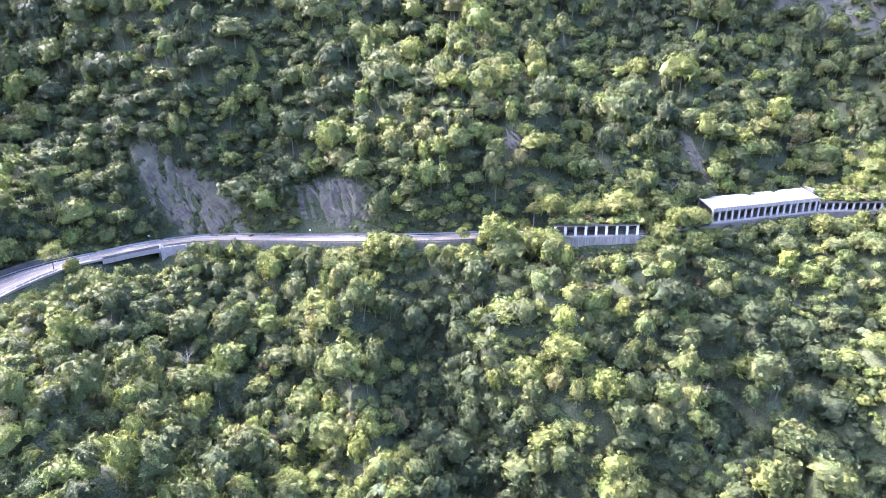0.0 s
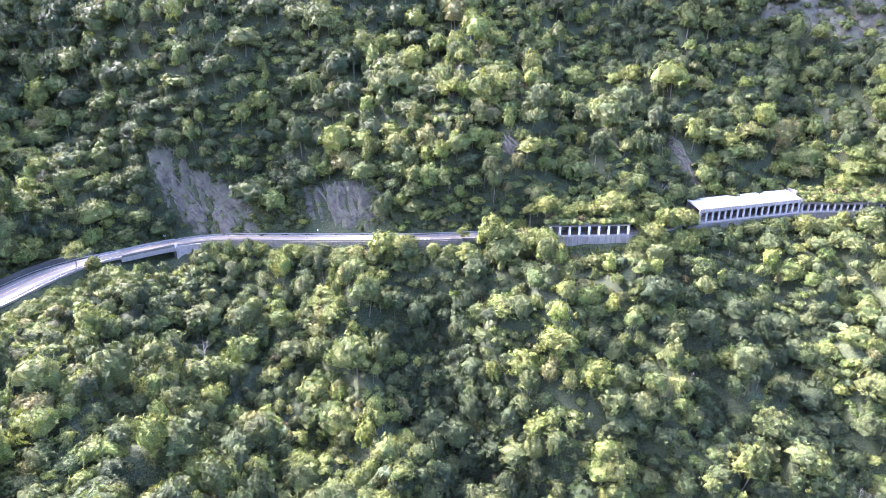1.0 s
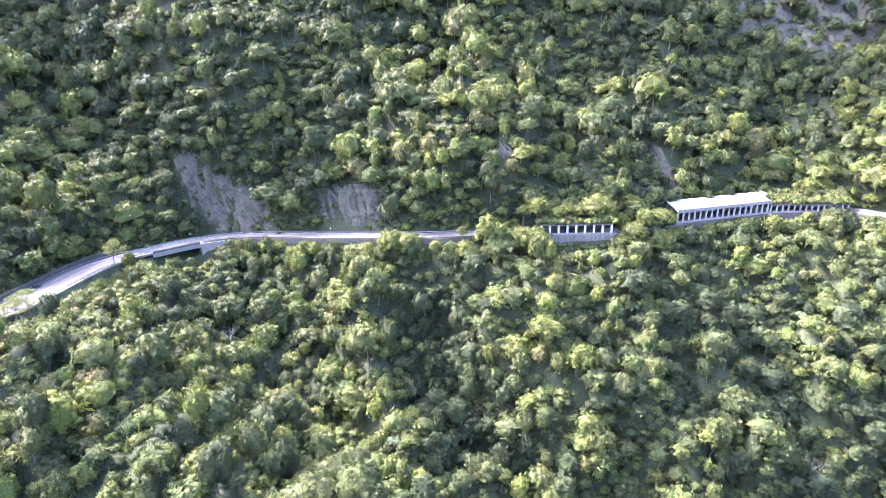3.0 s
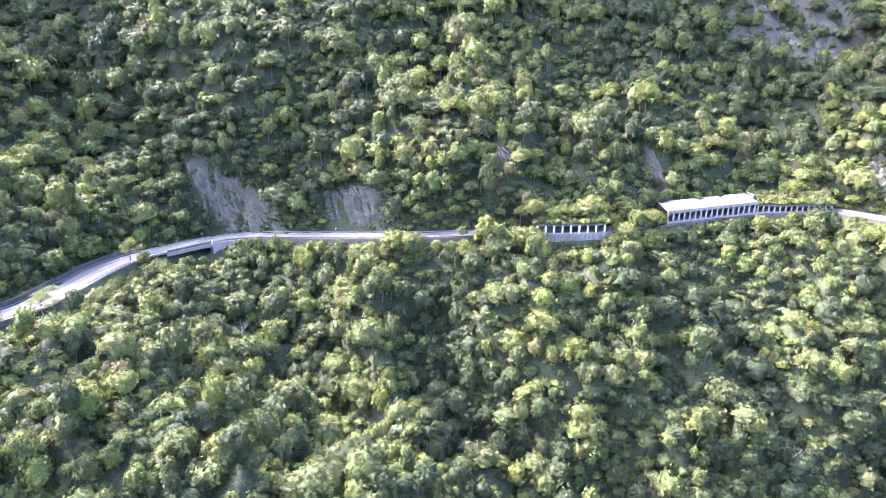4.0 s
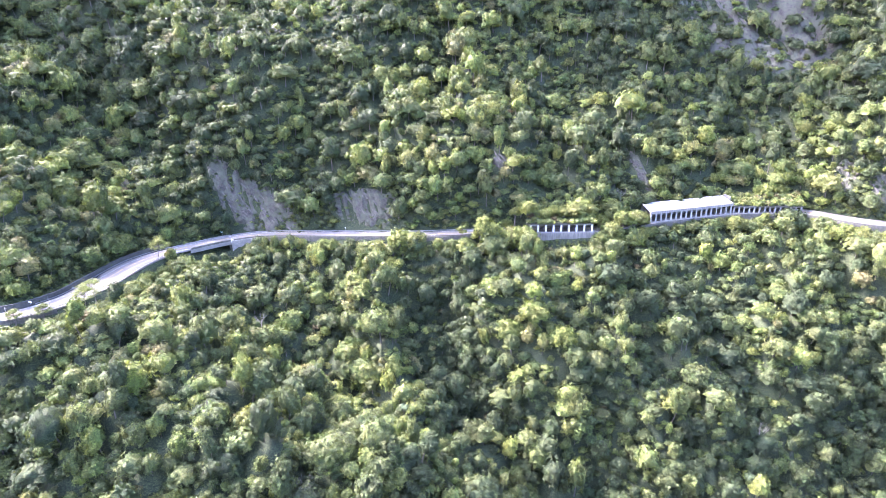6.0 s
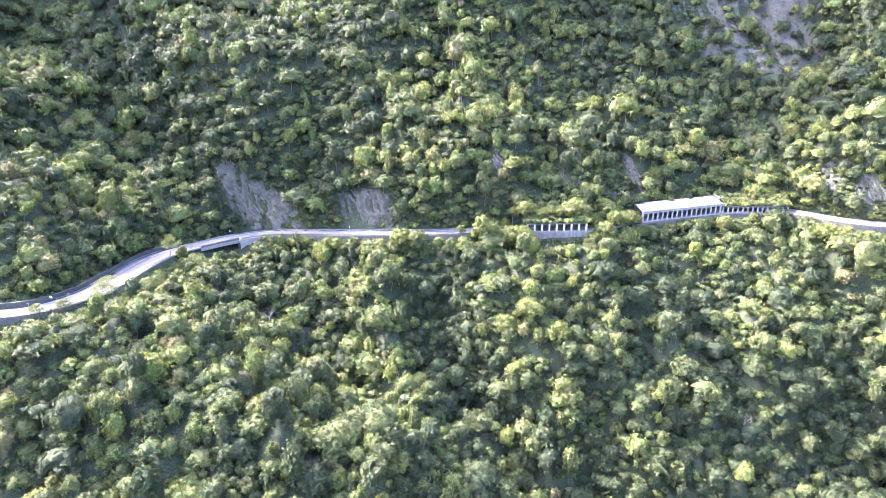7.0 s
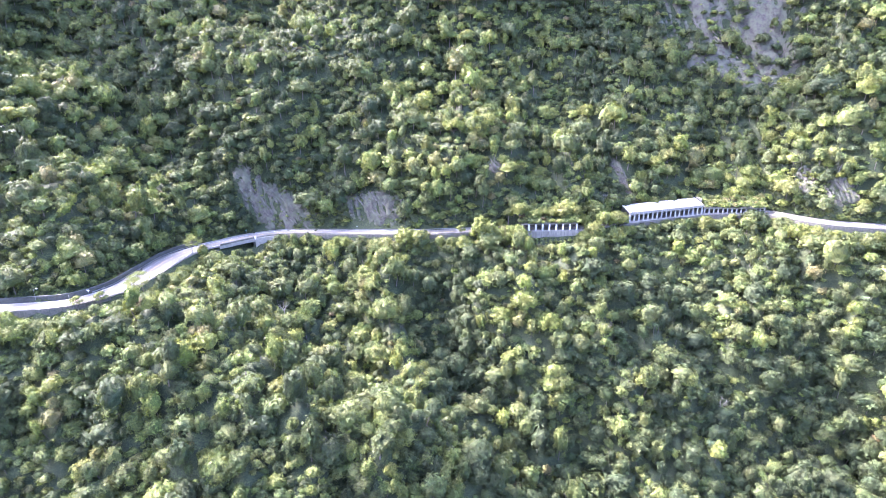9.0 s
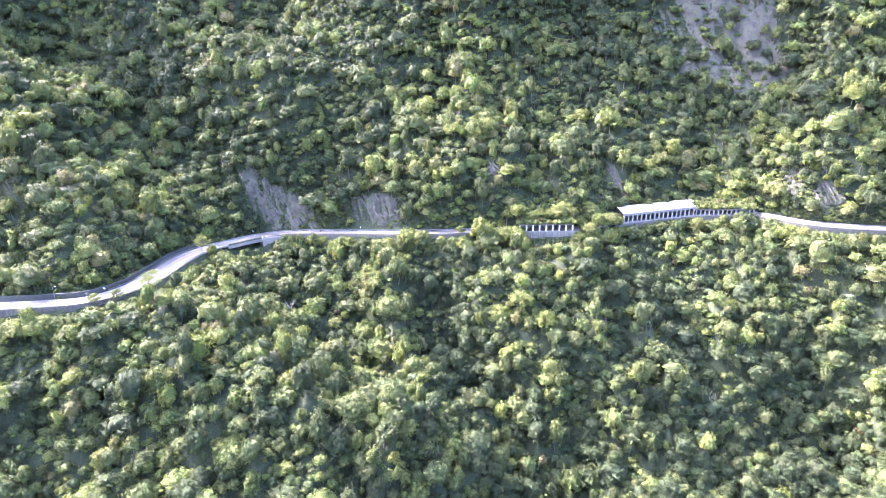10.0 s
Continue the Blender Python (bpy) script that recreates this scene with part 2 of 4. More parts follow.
LINE = spline(ROAD)
ALONG = np.gradient(LINE, axis=0)
ALONG[:, 2] = 0
ALONG /= np.linalg.norm(ALONG, axis=1)[:, None]
ACROSS = np.stack([-ALONG[:, 1], ALONG[:, 0]], 1)


def ease(i, a, b, c, d):
    """0 before a, 1 from b to c, 0 after d."""
    return np.clip(np.minimum((i - a) / (b - a), (d - i) / (d - c)), 0, 1)


# the road widens into a lay-by on the bend
COUNT = np.arange(len(LINE))
NEAR_HALF = 4.6 + 3.6 * ease(COUNT, 58, 78, 96, 112)
FAR_HALF = 4.6 + 2.2 * ease(COUNT, 66, 82, 98, 112)


def road_near(x, y):
    """Signed distance to the road's centreline (plus: uphill) and the road's height there."""
    best, idx = np.full(x.shape, 1e18), np.zeros(x.shape, int)
    for i in range(len(LINE)):
        d = (x - LINE[i, 0]) ** 2 + (y - LINE[i, 1]) ** 2
        m = d < best
        best, idx = np.where(m, d, best), np.where(m, i, idx)
    side = (x - LINE[idx, 0]) * ACROSS[idx, 0] + (y - LINE[idx, 1]) * ACROSS[idx, 1]
    d = np.where(side >= 0, 1, -1) * np.sqrt(best)
    # as if the road kept its usual width
    d = np.where(d > 0, d - np.minimum(d * 0.6, FAR_HALF[idx] - 4.6), d + np.minimum(-d * 0.6, NEAR_HALF[idx] - 4.6))
    return d, LINE[idx, 2]


def waves(x, y, size, seed):
    """Smooth uneven ground, about -1 to 1, with hollows of that size."""
    rng = np.random.RandomState(seed)
    v = 0
    for k in range(7):
        a, p = rng.uniform(0, 6.283), rng.uniform(0, 6.283)
        f = 6.283 / size * rng.uniform(0.7, 1.5)
        v = v + np.sin(f * (x * math.cos(a) + y * math.sin(a)) + p + 0.8 * np.sin(f * 0.6 * (y * math.cos(a) - x * math.sin(a)) + 2 * p))
    return v / 3.2


def spurs(x, y):
    """Metres by which spurs and gullies lift or cut the slope."""
    lift = 0
    x = x + 7.0 * np.sin(y / 15.0 + 1.0) * np.clip((222 - y) / 25, 0, 1)
    for x0, y0, x1, y1, s, up in SPURS:
        t = np.clip(((x - x0) * (x1 - x0) + (y - y0) * (y1 - y0)) / ((x1 - x0) ** 2 + (y1 - y0) ** 2), 0, 1)
        lift = lift + up * np.exp(-((x - x0 - t * (x1 - x0)) ** 2 + (y - y0 - t * (y1 - y0)) ** 2) / (2 * s * s))
    return lift


def height(x, y):
    x, y = np.asarray(x, float), np.asarray(y, float)
    d, zr = road_near(x, y)
    u, w = np.clip(d - 5.6, 0, None), np.clip(-d - 5.2, 0, None)
    # the cutting is steepest between the bridge and the galleries
    west = np.clip((-126 - x) / 14, 0, 1)
    cut = 1.55 - 1.0 * west + 0.95 * np.clip((x + 128) / 20, 0, 1) * np.clip((48 - x) / 20, 0, 1)
    h = zr - 0.5 + cut * np.clip(u, 0, 8) + (0.95 - 0.22 * west) * np.clip(u - 8, 0, 26) + 0.95 * np.clip(u - 34, 0, None) - 1.2 * np.clip(w, 0, 6) - 0.62 * np.clip(w - 6, 0, None)
    # ground at the foot of the retaining walls
    drop = 2.2 + 0.2 * np.exp(-((x - 66) / 30) ** 2) + 1.3 * (1 - np.tanh((x + 186) / 8)) + 1.0 * (1 + np.tanh((x - 212) / 8))
    h = h - drop * np.clip(w / 1.4, 0, 1)
    f = np.clip((np.abs(d) - 7) / 22, 0, 1)
    f = f * f * (3 - 2 * f)
    lift = 0
    for cy, *row in SWELLS:
        for k, s in enumerate(row):
            lift = lift + s * np.exp(-((x + 246 - 41 * k) ** 2 + (y - cy) ** 2) / (2 * 33.0 ** 2))
    lift = lift + spurs(x, y)
    # gullies down the fall line
    lift = lift + 4.2 * np.sin(x / 6.1 + 1.3 * np.sin(y / 31.0) + 0.5 * np.sin(x / 17.0)) * (0.6 + 0.4 * np.sin(x / 23.0 + y / 41.0))
    lift = lift + 3.0 * waves(x, y, 55, 3) + 1.5 * waves(x, y, 17, 4)
    # knolls and hollows of the lower slope
    lift = lift + 4.5 * waves(x, y, 26, 7) * np.clip((-d - 14) / 20, 0, 1)
    # high cliff
    cu, cv = (x - 226) * 0.94 - (y - 374) * 0.342, (x - 226) * 0.342 + (y - 374) * 0.94
    lift = lift + 14.0 * (np.tanh(cv / 6.5) * np.exp(-(cv / 70) ** 2) + 0.4) * np.exp(-(cu / 52) ** 4)
    # the mountain steepens above; an added unseen crest shades the upper eastern slope
    lift = lift + 0.5 * np.clip(y - 372, 0, 90)
    lift = lift + 165 * np.exp(-((x - 34) / 60) ** 2 - ((y - 446) / 34) ** 2)
    lift = lift + 60 * np.clip((x - 255) / 60, 0, 1) * np.clip((y - 330) / 60, 0, 1)
    # a side valley opens behind the western spur
    lift = lift - 70 * np.exp(-((x + 318) / 52) ** 2 - ((y - 352) / 48) ** 2)
    # ravine under the bridge
    rav = np.exp(-((x + 135 - 0.35 * (y - 250)) / 8) ** 2) * np.exp(-((y - 244) / 26) ** 2)
    h = h + f * lift - 7.5 * rav
    floor = -175 + 3 * waves(x, y, 60, 5)
    h = np.maximum(h, np.maximum(floor, floor + 0.55 * (-190 - y)))
    return np.where(h > 360, 360 + (h - 360) * 0.35, h)


# ---- building helpers ----
def finish(name, bm, mat, parent=None, label="", smooth=False):
    me = bpy.data.meshes.new(name)
    bmesh.ops.recalc_face_normals(bm, faces=bm.faces)
    bm.to_mesh(me)
    bm.free()
    me.materials.append(mat)
    if smooth:
        me.shade_smooth()
    ob = new(name, me)
    if parent:
        ob.parent = parent
    if label:
        ob["label"] = label
    return ob


def part(name, bm, mat, parent, label="", smooth=False):
    """One mesh object under a thing or under a part."""
    return finish(name, bm, mat, parent, label, smooth)


def thing(name, m, label, category, group=""):
    """An empty at a thing's base, for its parts."""
    ob = new(name)
    ob.empty_display_size = 0.5
    ob.matrix_basis = m
    return tagged(ob, label, category, group)


def box(bm, x0, x1, y0, y1, z0, z1, bevel=0.0, shear=0.0):
    """A box; shear lifts its far end along x by that many metres."""
    vs = [bm.verts.new((x, y, z + (shear * (x - x0) / (x1 - x0)))) for x in (x0, x1) for y in (y0, y1) for z in (z0, z1)]
    fs = [bm.faces.new([vs[i] for i in f]) for f in ((0, 1, 3, 2), (4, 6, 7, 5), (0, 4, 5, 1), (2, 3, 7, 6), (0, 2, 6, 4), (1, 5, 7, 3))]
    if bevel:
        edges = {e for f in fs for e in f.edges}
        bmesh.ops.bevel(bm, geom=list(edges), offset=bevel, segments=1, affect="EDGES")
    return bm


def boxed(*args, **kw):
    return box(bmesh.new(), *args, **kw)


def tube(bm, points, radii, sides=8):
    """A tapered tube along points."""
    rings = []
    for i, (p, r) in enumerate(zip(points, radii)):
        p = Vector(p)
        a, b = Vector(points[max(i - 1, 0)]), Vector(points[min(i + 1, len(points) - 1)])
        q = (b - a).to_track_quat("Z", "Y").to_matrix()
        rings.append([bm.verts.new(p + q @ Vector((r * math.cos(k * 6.28319 / sides), r * math.sin(k * 6.28319 / sides), 0))) for k in range(sides)])
    for r0, r1 in zip(rings, rings[1:]):
        for k in range(sides):
            bm.faces.new((r0[k], r0[(k + 1) % sides], r1[(k + 1) % sides], r1[k]))
    bm.faces.new(rings[0][::-1])
    bm.faces.new(rings[-1])
    return bm


def reach(i, o):
    """Distance across the road for an offset given as if the road kept its usual width."""
    return o + (FAR_HALF[i] - 4.6 if o > 1.0 else 0) - (NEAR_HALF[i] - 4.6 if o < -1.0 else 0)


def strip(i0, i1, profile, step=1, lift=0.0):
    """A closed profile of (across, up) swept along the road from one index of LINE to another."""
    bm = bmesh.new()
    rings = []
    for i in list(range(i0, i1, step)) + [i1]:
        c, n = LINE[i], ACROSS[i]
        rings.append([bm.verts.new((c[0] + n[0] * reach(i, o), c[1] + n[1] * reach(i, o), c[2] + z + lift)) for o, z in profile])
    k = len(profile)
    for r0, r1 in zip(rings, rings[1:]):
        for j in range(k):
            bm.faces.new((r0[j], r1[j], r1[(j + 1) % k], r0[(j + 1) % k]))
    bm.faces.new(rings[0])
    bm.faces.new(rings[-1][::-1])
    return bm


def flat_strip(bm, i0, i1, o0, o1, z):
    prev = None
    for i in range(i0, i1 + 1):
        c, n = LINE[i], ACROSS[i]
        cur = [bm.verts.new((c[0] + n[0] * o, c[1] + n[1] * o, c[2] + z)) for o in (o0, o1)]
        if prev:
            bm.faces.new((prev[0], cur[0], cur[1], prev[1]))
        prev = cur


# ---- ground ----
def axis(lo, a, b, hi, fine):
    mid = np.arange(a, b + 0.01, fine)
    out, inn, s = [], [], fine
    v = a
    while v > lo:
        s *= 1.22
        v -= s
        out.append(v)
    s, v = fine, b
    while v < hi:
        s *= 1.22
        v += s
        inn.append(v)
    return np.array(out[::-1] + list(mid) + inn)


def build_ground():
    gx, gy = axis(-2600, -340, 370, 2600, 2.5), axis(-2600, 40, 450, 2600, 2.5)
    xx, yy = np.meshgrid(gx, gy)
    zz = height(xx, yy)
    nx, ny = len(gx), len(gy)
    v = np.stack([xx, yy, zz], -1).reshape(-1, 3)
    i = (np.arange(ny - 1)[:, None] * nx + np.arange(nx - 1)[None]).reshape(-1)
    f = np.stack([i, i + 1, i + nx + 1, i + nx], 1)
    me = bpy.data.meshes.new("ground")
    me.from_pydata(v.tolist(), [], f.tolist())
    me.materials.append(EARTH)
    me.shade_smooth()
    return tagged(new("ground", me), "steep gorge slopes covered in green undergrowth", "ground", kind="structure")


ground = build_ground()

# ---- road ----
END = len(LINE) - 1
road = tagged(finish("road", strip(0, END, [(-HALF_ROAD, -0.9), (HALF_ROAD, -0.9), (HALF_ROAD, 0.0), (0, 0.07), (-HALF_ROAD, 0.0)]), ASPHALT),
              "grey two-lane asphalt mountain road cut into the slope", "road", kind="structure")
bm = bmesh.new()
for o in (-3.7, 3.55):
    flat_strip(bm, 0, END, o, o + 0.16, 0.045)
tagged(finish("edge_line", bm, WHITE_LINE, road), kind="structure")
bm = bmesh.new()
for o in (-0.2, 0.08):
    flat_strip(bm, 0, END, o, o + 0.12, 0.085)
tagged(finish("centre_line", bm, YELLOW_LINE, road), kind="structure")

# index of LINE at each control point of ROAD is 12 times its number
I_BRIDGE0, I_BRIDGE1 = 118, 135          # bridge over the ravine


def kerb_wall(name, i0, i1, inner, outer, low, high, mat, label, category, kind="structure"):
    return tagged(finish(name, strip(i0, i1, [(inner, low), (outer, low), (outer, high), (inner, high)]), mat), label, category, kind=kind)


# parapets and retaining walls on the valley side
kerb_wall("parapet_west", 0, 66, -4.75, -5.05, -1.0, 0.55, CONCRETE, "low pale concrete kerb wall along the road edge", "parapet")
kerb_wall("retaining_wall_west", 20, 68, -5.05, -5.5, -6.5, 0.2, MASONRY, "stained concrete retaining wall below the road", "retaining wall")
kerb_wall("parapet_middle", 136, 212, -4.7, -5.0, -1.0, 0.75, MASONRY, "weathered low concrete parapet along the road", "parapet")
kerb_wall("retaining_wall_middle", 135, 212, -5.0, -5.4, -4.2, 0.1, MASONRY, "mossy grey retaining wall below the road", "retaining wall")
kerb_wall("abutment_wall", 135, 146, -5.4, -6.1, -10.5, 0.0, CONCRETE, "grey concrete abutment wall beside the bridge", "retaining wall")
kerb_wall("retaining_wall_gallery", 209, 233, -5.6, -6.4, -6.0, -0.05, STREAKED, "pale streaked concrete wall under the columned gallery", "retaining wall")
kerb_wall("retaining_wall_long_gallery", 246, 292, -7.2, -8.0, -6.0, -0.4, MASONRY, "mossy masonry wall under the long gallery", "retaining wall")
kerb_wall("retaining_wall_east", 291, END, -5.0, -5.6, -4.6, 0.05, MASONRY, "pale rough stone retaining wall below the road", "retaining wall")
kerb_wall("parapet_east", 291, END, -4.7, -5.0, -1.0, 0.6, CONCRETE, "pale concrete kerb wall along the road", "parapet")
# foot of the hillside; the western wall's dark colour holds the cutting's shade
kerb_wall("cut_wall_west", 0, 112, 5.0, 5.9, -1.0, 2.8, SHADE_STONE, "stone wall at the foot of the hillside, coloured dark for shade", "retaining wall")
kerb_wall("ditch_kerb", 112, 212, 4.75, 5.05, -1.0, 0.35, CONCRETE, "low concrete ditch kerb along the hillside", "kerb")
kerb_wall("ditch_kerb_east", 291, END, 4.75, 5.05, -1.0, 0.35, CONCRETE, "low concrete ditch kerb along the hillside", "kerb")


def guard_rail(i0, i1, off, spacing, label, tall=0.95, mat=PALE_CONCRETE):
    """Steel beam on posts, along the road."""
    g = thing("guard_rail", Matrix(), label, "guard rail", "guard rails")
    part("beam", strip(i0, i1, [(off, 0.50), (off + 0.05, 0.46), (off + 0.08, 0.60), (off + 0.05, 0.70), (off + 0.08, 0.80), (off, 0.86), (off - 0.03, 0.68)]), STEEL, g, "galvanised rail")
    post = None
    run = 0.0
    for i in range(i0, i1 + 1):
        if i > i0:
            run -= float(np.linalg.norm(LINE[i] - LINE[i - 1]))
        if run <= 0:
            run = spacing
            c, n = LINE[i], ACROSS[i]
            if post is None:
                post = part("post", boxed(-0.07, 0.07, -0.07, 0.07, -0.9, tall, bevel=0.02), mat, g)
                q = post
            else:
                q = new("post", post.data)
                q.parent = g
            o = reach(i, off - 0.16)
            q.location = (c[0] + n[0] * o, c[1] + n[1] * o, c[2])
    return g


guard_rail(62, 117, -4.35, 3.0, "steel guard rail on white posts by the road bend", 1.25, WHITE_PAINT)
guard_rail(66, 117, 4.45, 4.0, "thin grey guard rail at the hillside edge")
guard_rail(136, 210, 4.35, 4.0, "thin grey guard rail at the hillside edge")


# ---- bridge ----
def build_bridge():
    b = thing("bridge", pose(*LINE[126]), "short concrete girder bridge over a dark ravine", "bridge")
    inv = b.matrix_basis.inverted()

    def put(name, bm, mat, label=""):
        bmesh.ops.transform(bm, matrix=inv, verts=bm.verts)
        return part(name, bm, mat, b, label)
    i0, i1 = I_BRIDGE0, I_BRIDGE1
    put("deck", strip(i0, i1, [(-5.3, -0.95), (5.2, -0.95), (5.2, -0.12), (4.65, -0.12), (4.65, -0.92), (-4.65, -0.92), (-4.65, -0.12), (-5.3, -0.12)]), CONCRETE)
    # valley-side parapet in darker masonry, the shade of its face put into colour
    put("parapet", strip(i0, i1, [(-4.95, -0.12), (-5.35, -0.12), (-5.35, 0.95), (-5.25, 1.02), (-5.05, 1.02), (-4.95, 0.95)]), MASONRY, "weathered concrete parapet, darkened for its shaded face")
    put("parapet", strip(i0, i1, [(4.8, -0.12), (5.2, -0.12), (5.2, 0.75), (4.8, 0.75)]), CONCRETE)
    for o in (-4.7, -1.6, 1.6, 4.3):
        put("girder", strip(i0, i1, [(o, -2.5), (o + 0.5, -2.5), (o + 0.5, -0.95), (o, -0.95)]), CONCRETE, "weathered concrete girder")
    for i in (i0 - 1, i1):
        c, n = LINE[i], ALONG[i]
        bm = bmesh.new()
        box(bm, -1.0, 1.0, -4.6, 5.0, -9.0, -2.52)
        bmesh.ops.transform(bm, matrix=pose(c[0], c[1], c[2], 0, 0, math.degrees(math.atan2(n[1], n[0]))), verts=bm.verts)
        # abutment's shade put into its dark stone colour
        put("abutment", bm, SHADE_STONE, "abutment coloured dark for shade")
        bm = boxed(-0.45, 0.45, -5.75, -4.85, -0.8, 1.35, bevel=0.06)
        bmesh.ops.transform(bm, matrix=pose(c[0], c[1], c[2], 0, 0, math.degrees(math.atan2(n[1], n[0]))), verts=bm.verts)
        if i == i1:
            put("end_post", bm, WHITE_PAINT, "white end post")
        else:
            bm.free()


build_bridge()


# ---- galleries over the road ----
def gallery(name, a, b, depth, clear, fascia, columns, label, rise=0.0, mat=CONCRETE, col_w=0.85, thick=0.7, ribs=0, first=0.6, back_drop=0.0, col_mat=PALE_CONCRETE):
    """A rock-fall gallery: front columns between a and b (x, y, floor z), slab roof rising backwards by rise, closed back wall."""
    ax, ay, az = a
    bx, by, bz = b
    length = math.hypot(bx - ax, by - ay)
    g = thing(name, pose(ax, ay, az, 0, 0, math.degrees(math.atan2(by - ay, bx - ax))), label, "gallery", "road galleries")
    up = bz - az

    def slab(bm, y0, y1, z0a, z0b, t, x0=0.0, x1=None):
        """A slab whose underside goes from z0a at y0 to z0b at y1."""
        x1 = length if x1 is None else x1
        v = []
        for x in (x0, x1):
            s = up * x / length
            v.append([bm.verts.new((x, y, z + s)) for y, z in ((y0, z0a), (y1, z0b), (y1, z0b + t), (y0, z0a + t))])
        for k in range(4):
            bm.faces.new((v[0][k], v[0][(k + 1) % 4], v[1][(k + 1) % 4], v[1][k]))
        bm.faces.new(v[0])
        bm.faces.new(v[1][::-1])
        return bm
    roof = part("roof", slab(bmesh.new(), -0.5, depth, clear + fascia - thick, clear + fascia - thick + rise, thick), ROOF_CONCRETE if rise else MASONRY, g, "pale concrete roof slab" if rise else "stained concrete roof slab")
    part("edge_beam", boxed(0, length, -0.15, 0.75, clear, clear + fascia - thick - 0.003, shear=up), mat, g)
    part("back_wall", boxed(0, length, depth - 0.8, depth - 0.02, -1.0, clear + fascia - thick + rise * 0.9 - back_drop, shear=up), MASONRY, g, "dark back wall")
    part("plinth", boxed(0, length, -0.35, 0.95, -1.4, 0.35, shear=up), mat, g, "stained kerb plinth")
    mesh = None
    for k in range(columns):
        x = first + (length - 2 * first) * k / (columns - 1)
        if mesh is None:
            col = part("column", boxed(-col_w / 2, col_w / 2, 0.0, 0.7, 0.30, clear + 0.05, bevel=0.06), col_mat, g, "pale concrete column")
            mesh = col.data
        else:
            col = new("column", mesh)
            col.parent = g
            col["label"] = "pale concrete column"
        col.location = (x, -0.02, up * x / length)
    if ribs:
        part("parapet", boxed(0, length, -0.62, -0.38, clear + fascia - 1.35, clear + fascia + 0.45, shear=up, bevel=0.0), CONCRETE, g, "panelled roof-edge parapet")
        rib = None
        for k in range(ribs):
            x = length * (k + 0.5) / ribs
            if rib is None:
                q = part("rib", boxed(-0.09, 0.09, -0.68, -0.62, clear + fascia - 1.3, clear + fascia + 0.42), PALE_CONCRETE, g)
                rib = q.data
            else:
                q = new("rib", rib)
                q.parent = g
            q.location = (x, 0, up * x / length)
    return g


g1 = gallery("long_gallery", (119.0, 250.8, 11.1), (170.5, 259.6, 13.8), 11.5, 4.9, 1.5, 17,
             "long concrete rock-fall gallery with bright flat roof", rise=2.0, ribs=36)
part("wing_wall", boxed(53.6, 54.6, 6.0, 12.0, 8.0, 11.6), CONCRETE, g1, "stepped end wall")
bm = bmesh.new()
for k in range(10):
    x = 2.7 + 5.4 * k
    vs = [bm.verts.new((x + dx, y, 6.4 + 2.0 * (y + 0.5) / 12.0 + 2.8 * x / 54.8 + 0.008)) for dx, y in ((0, 0.0), (0.07, 0.0), (0.07, 11.3), (0, 11.3))]
    bm.faces.new(vs)
part("roof_joint", bm, MASONRY, g1, "dark joints between roof slabs")
g2 = gallery("columned_gallery", (46.6, 236.2, 9.6), (82.0, 234.8, 10.6), 10.0, 4.3, 1.0, 9,
             "road gallery with white columns under a planted roof", mat=CONCRETE, col_mat=WHITE_PAINT, col_w=1.0, thick=0.5)
g3 = gallery("narrow_gallery", (171.6, 260.6, 13.8), (209.8, 255.2, 15.3), 9.5, 3.7, 0.9, 14,
             "low road gallery with pale columns under overhanging shrubs", mat=CONCRETE, col_w=0.8, thick=0.5)


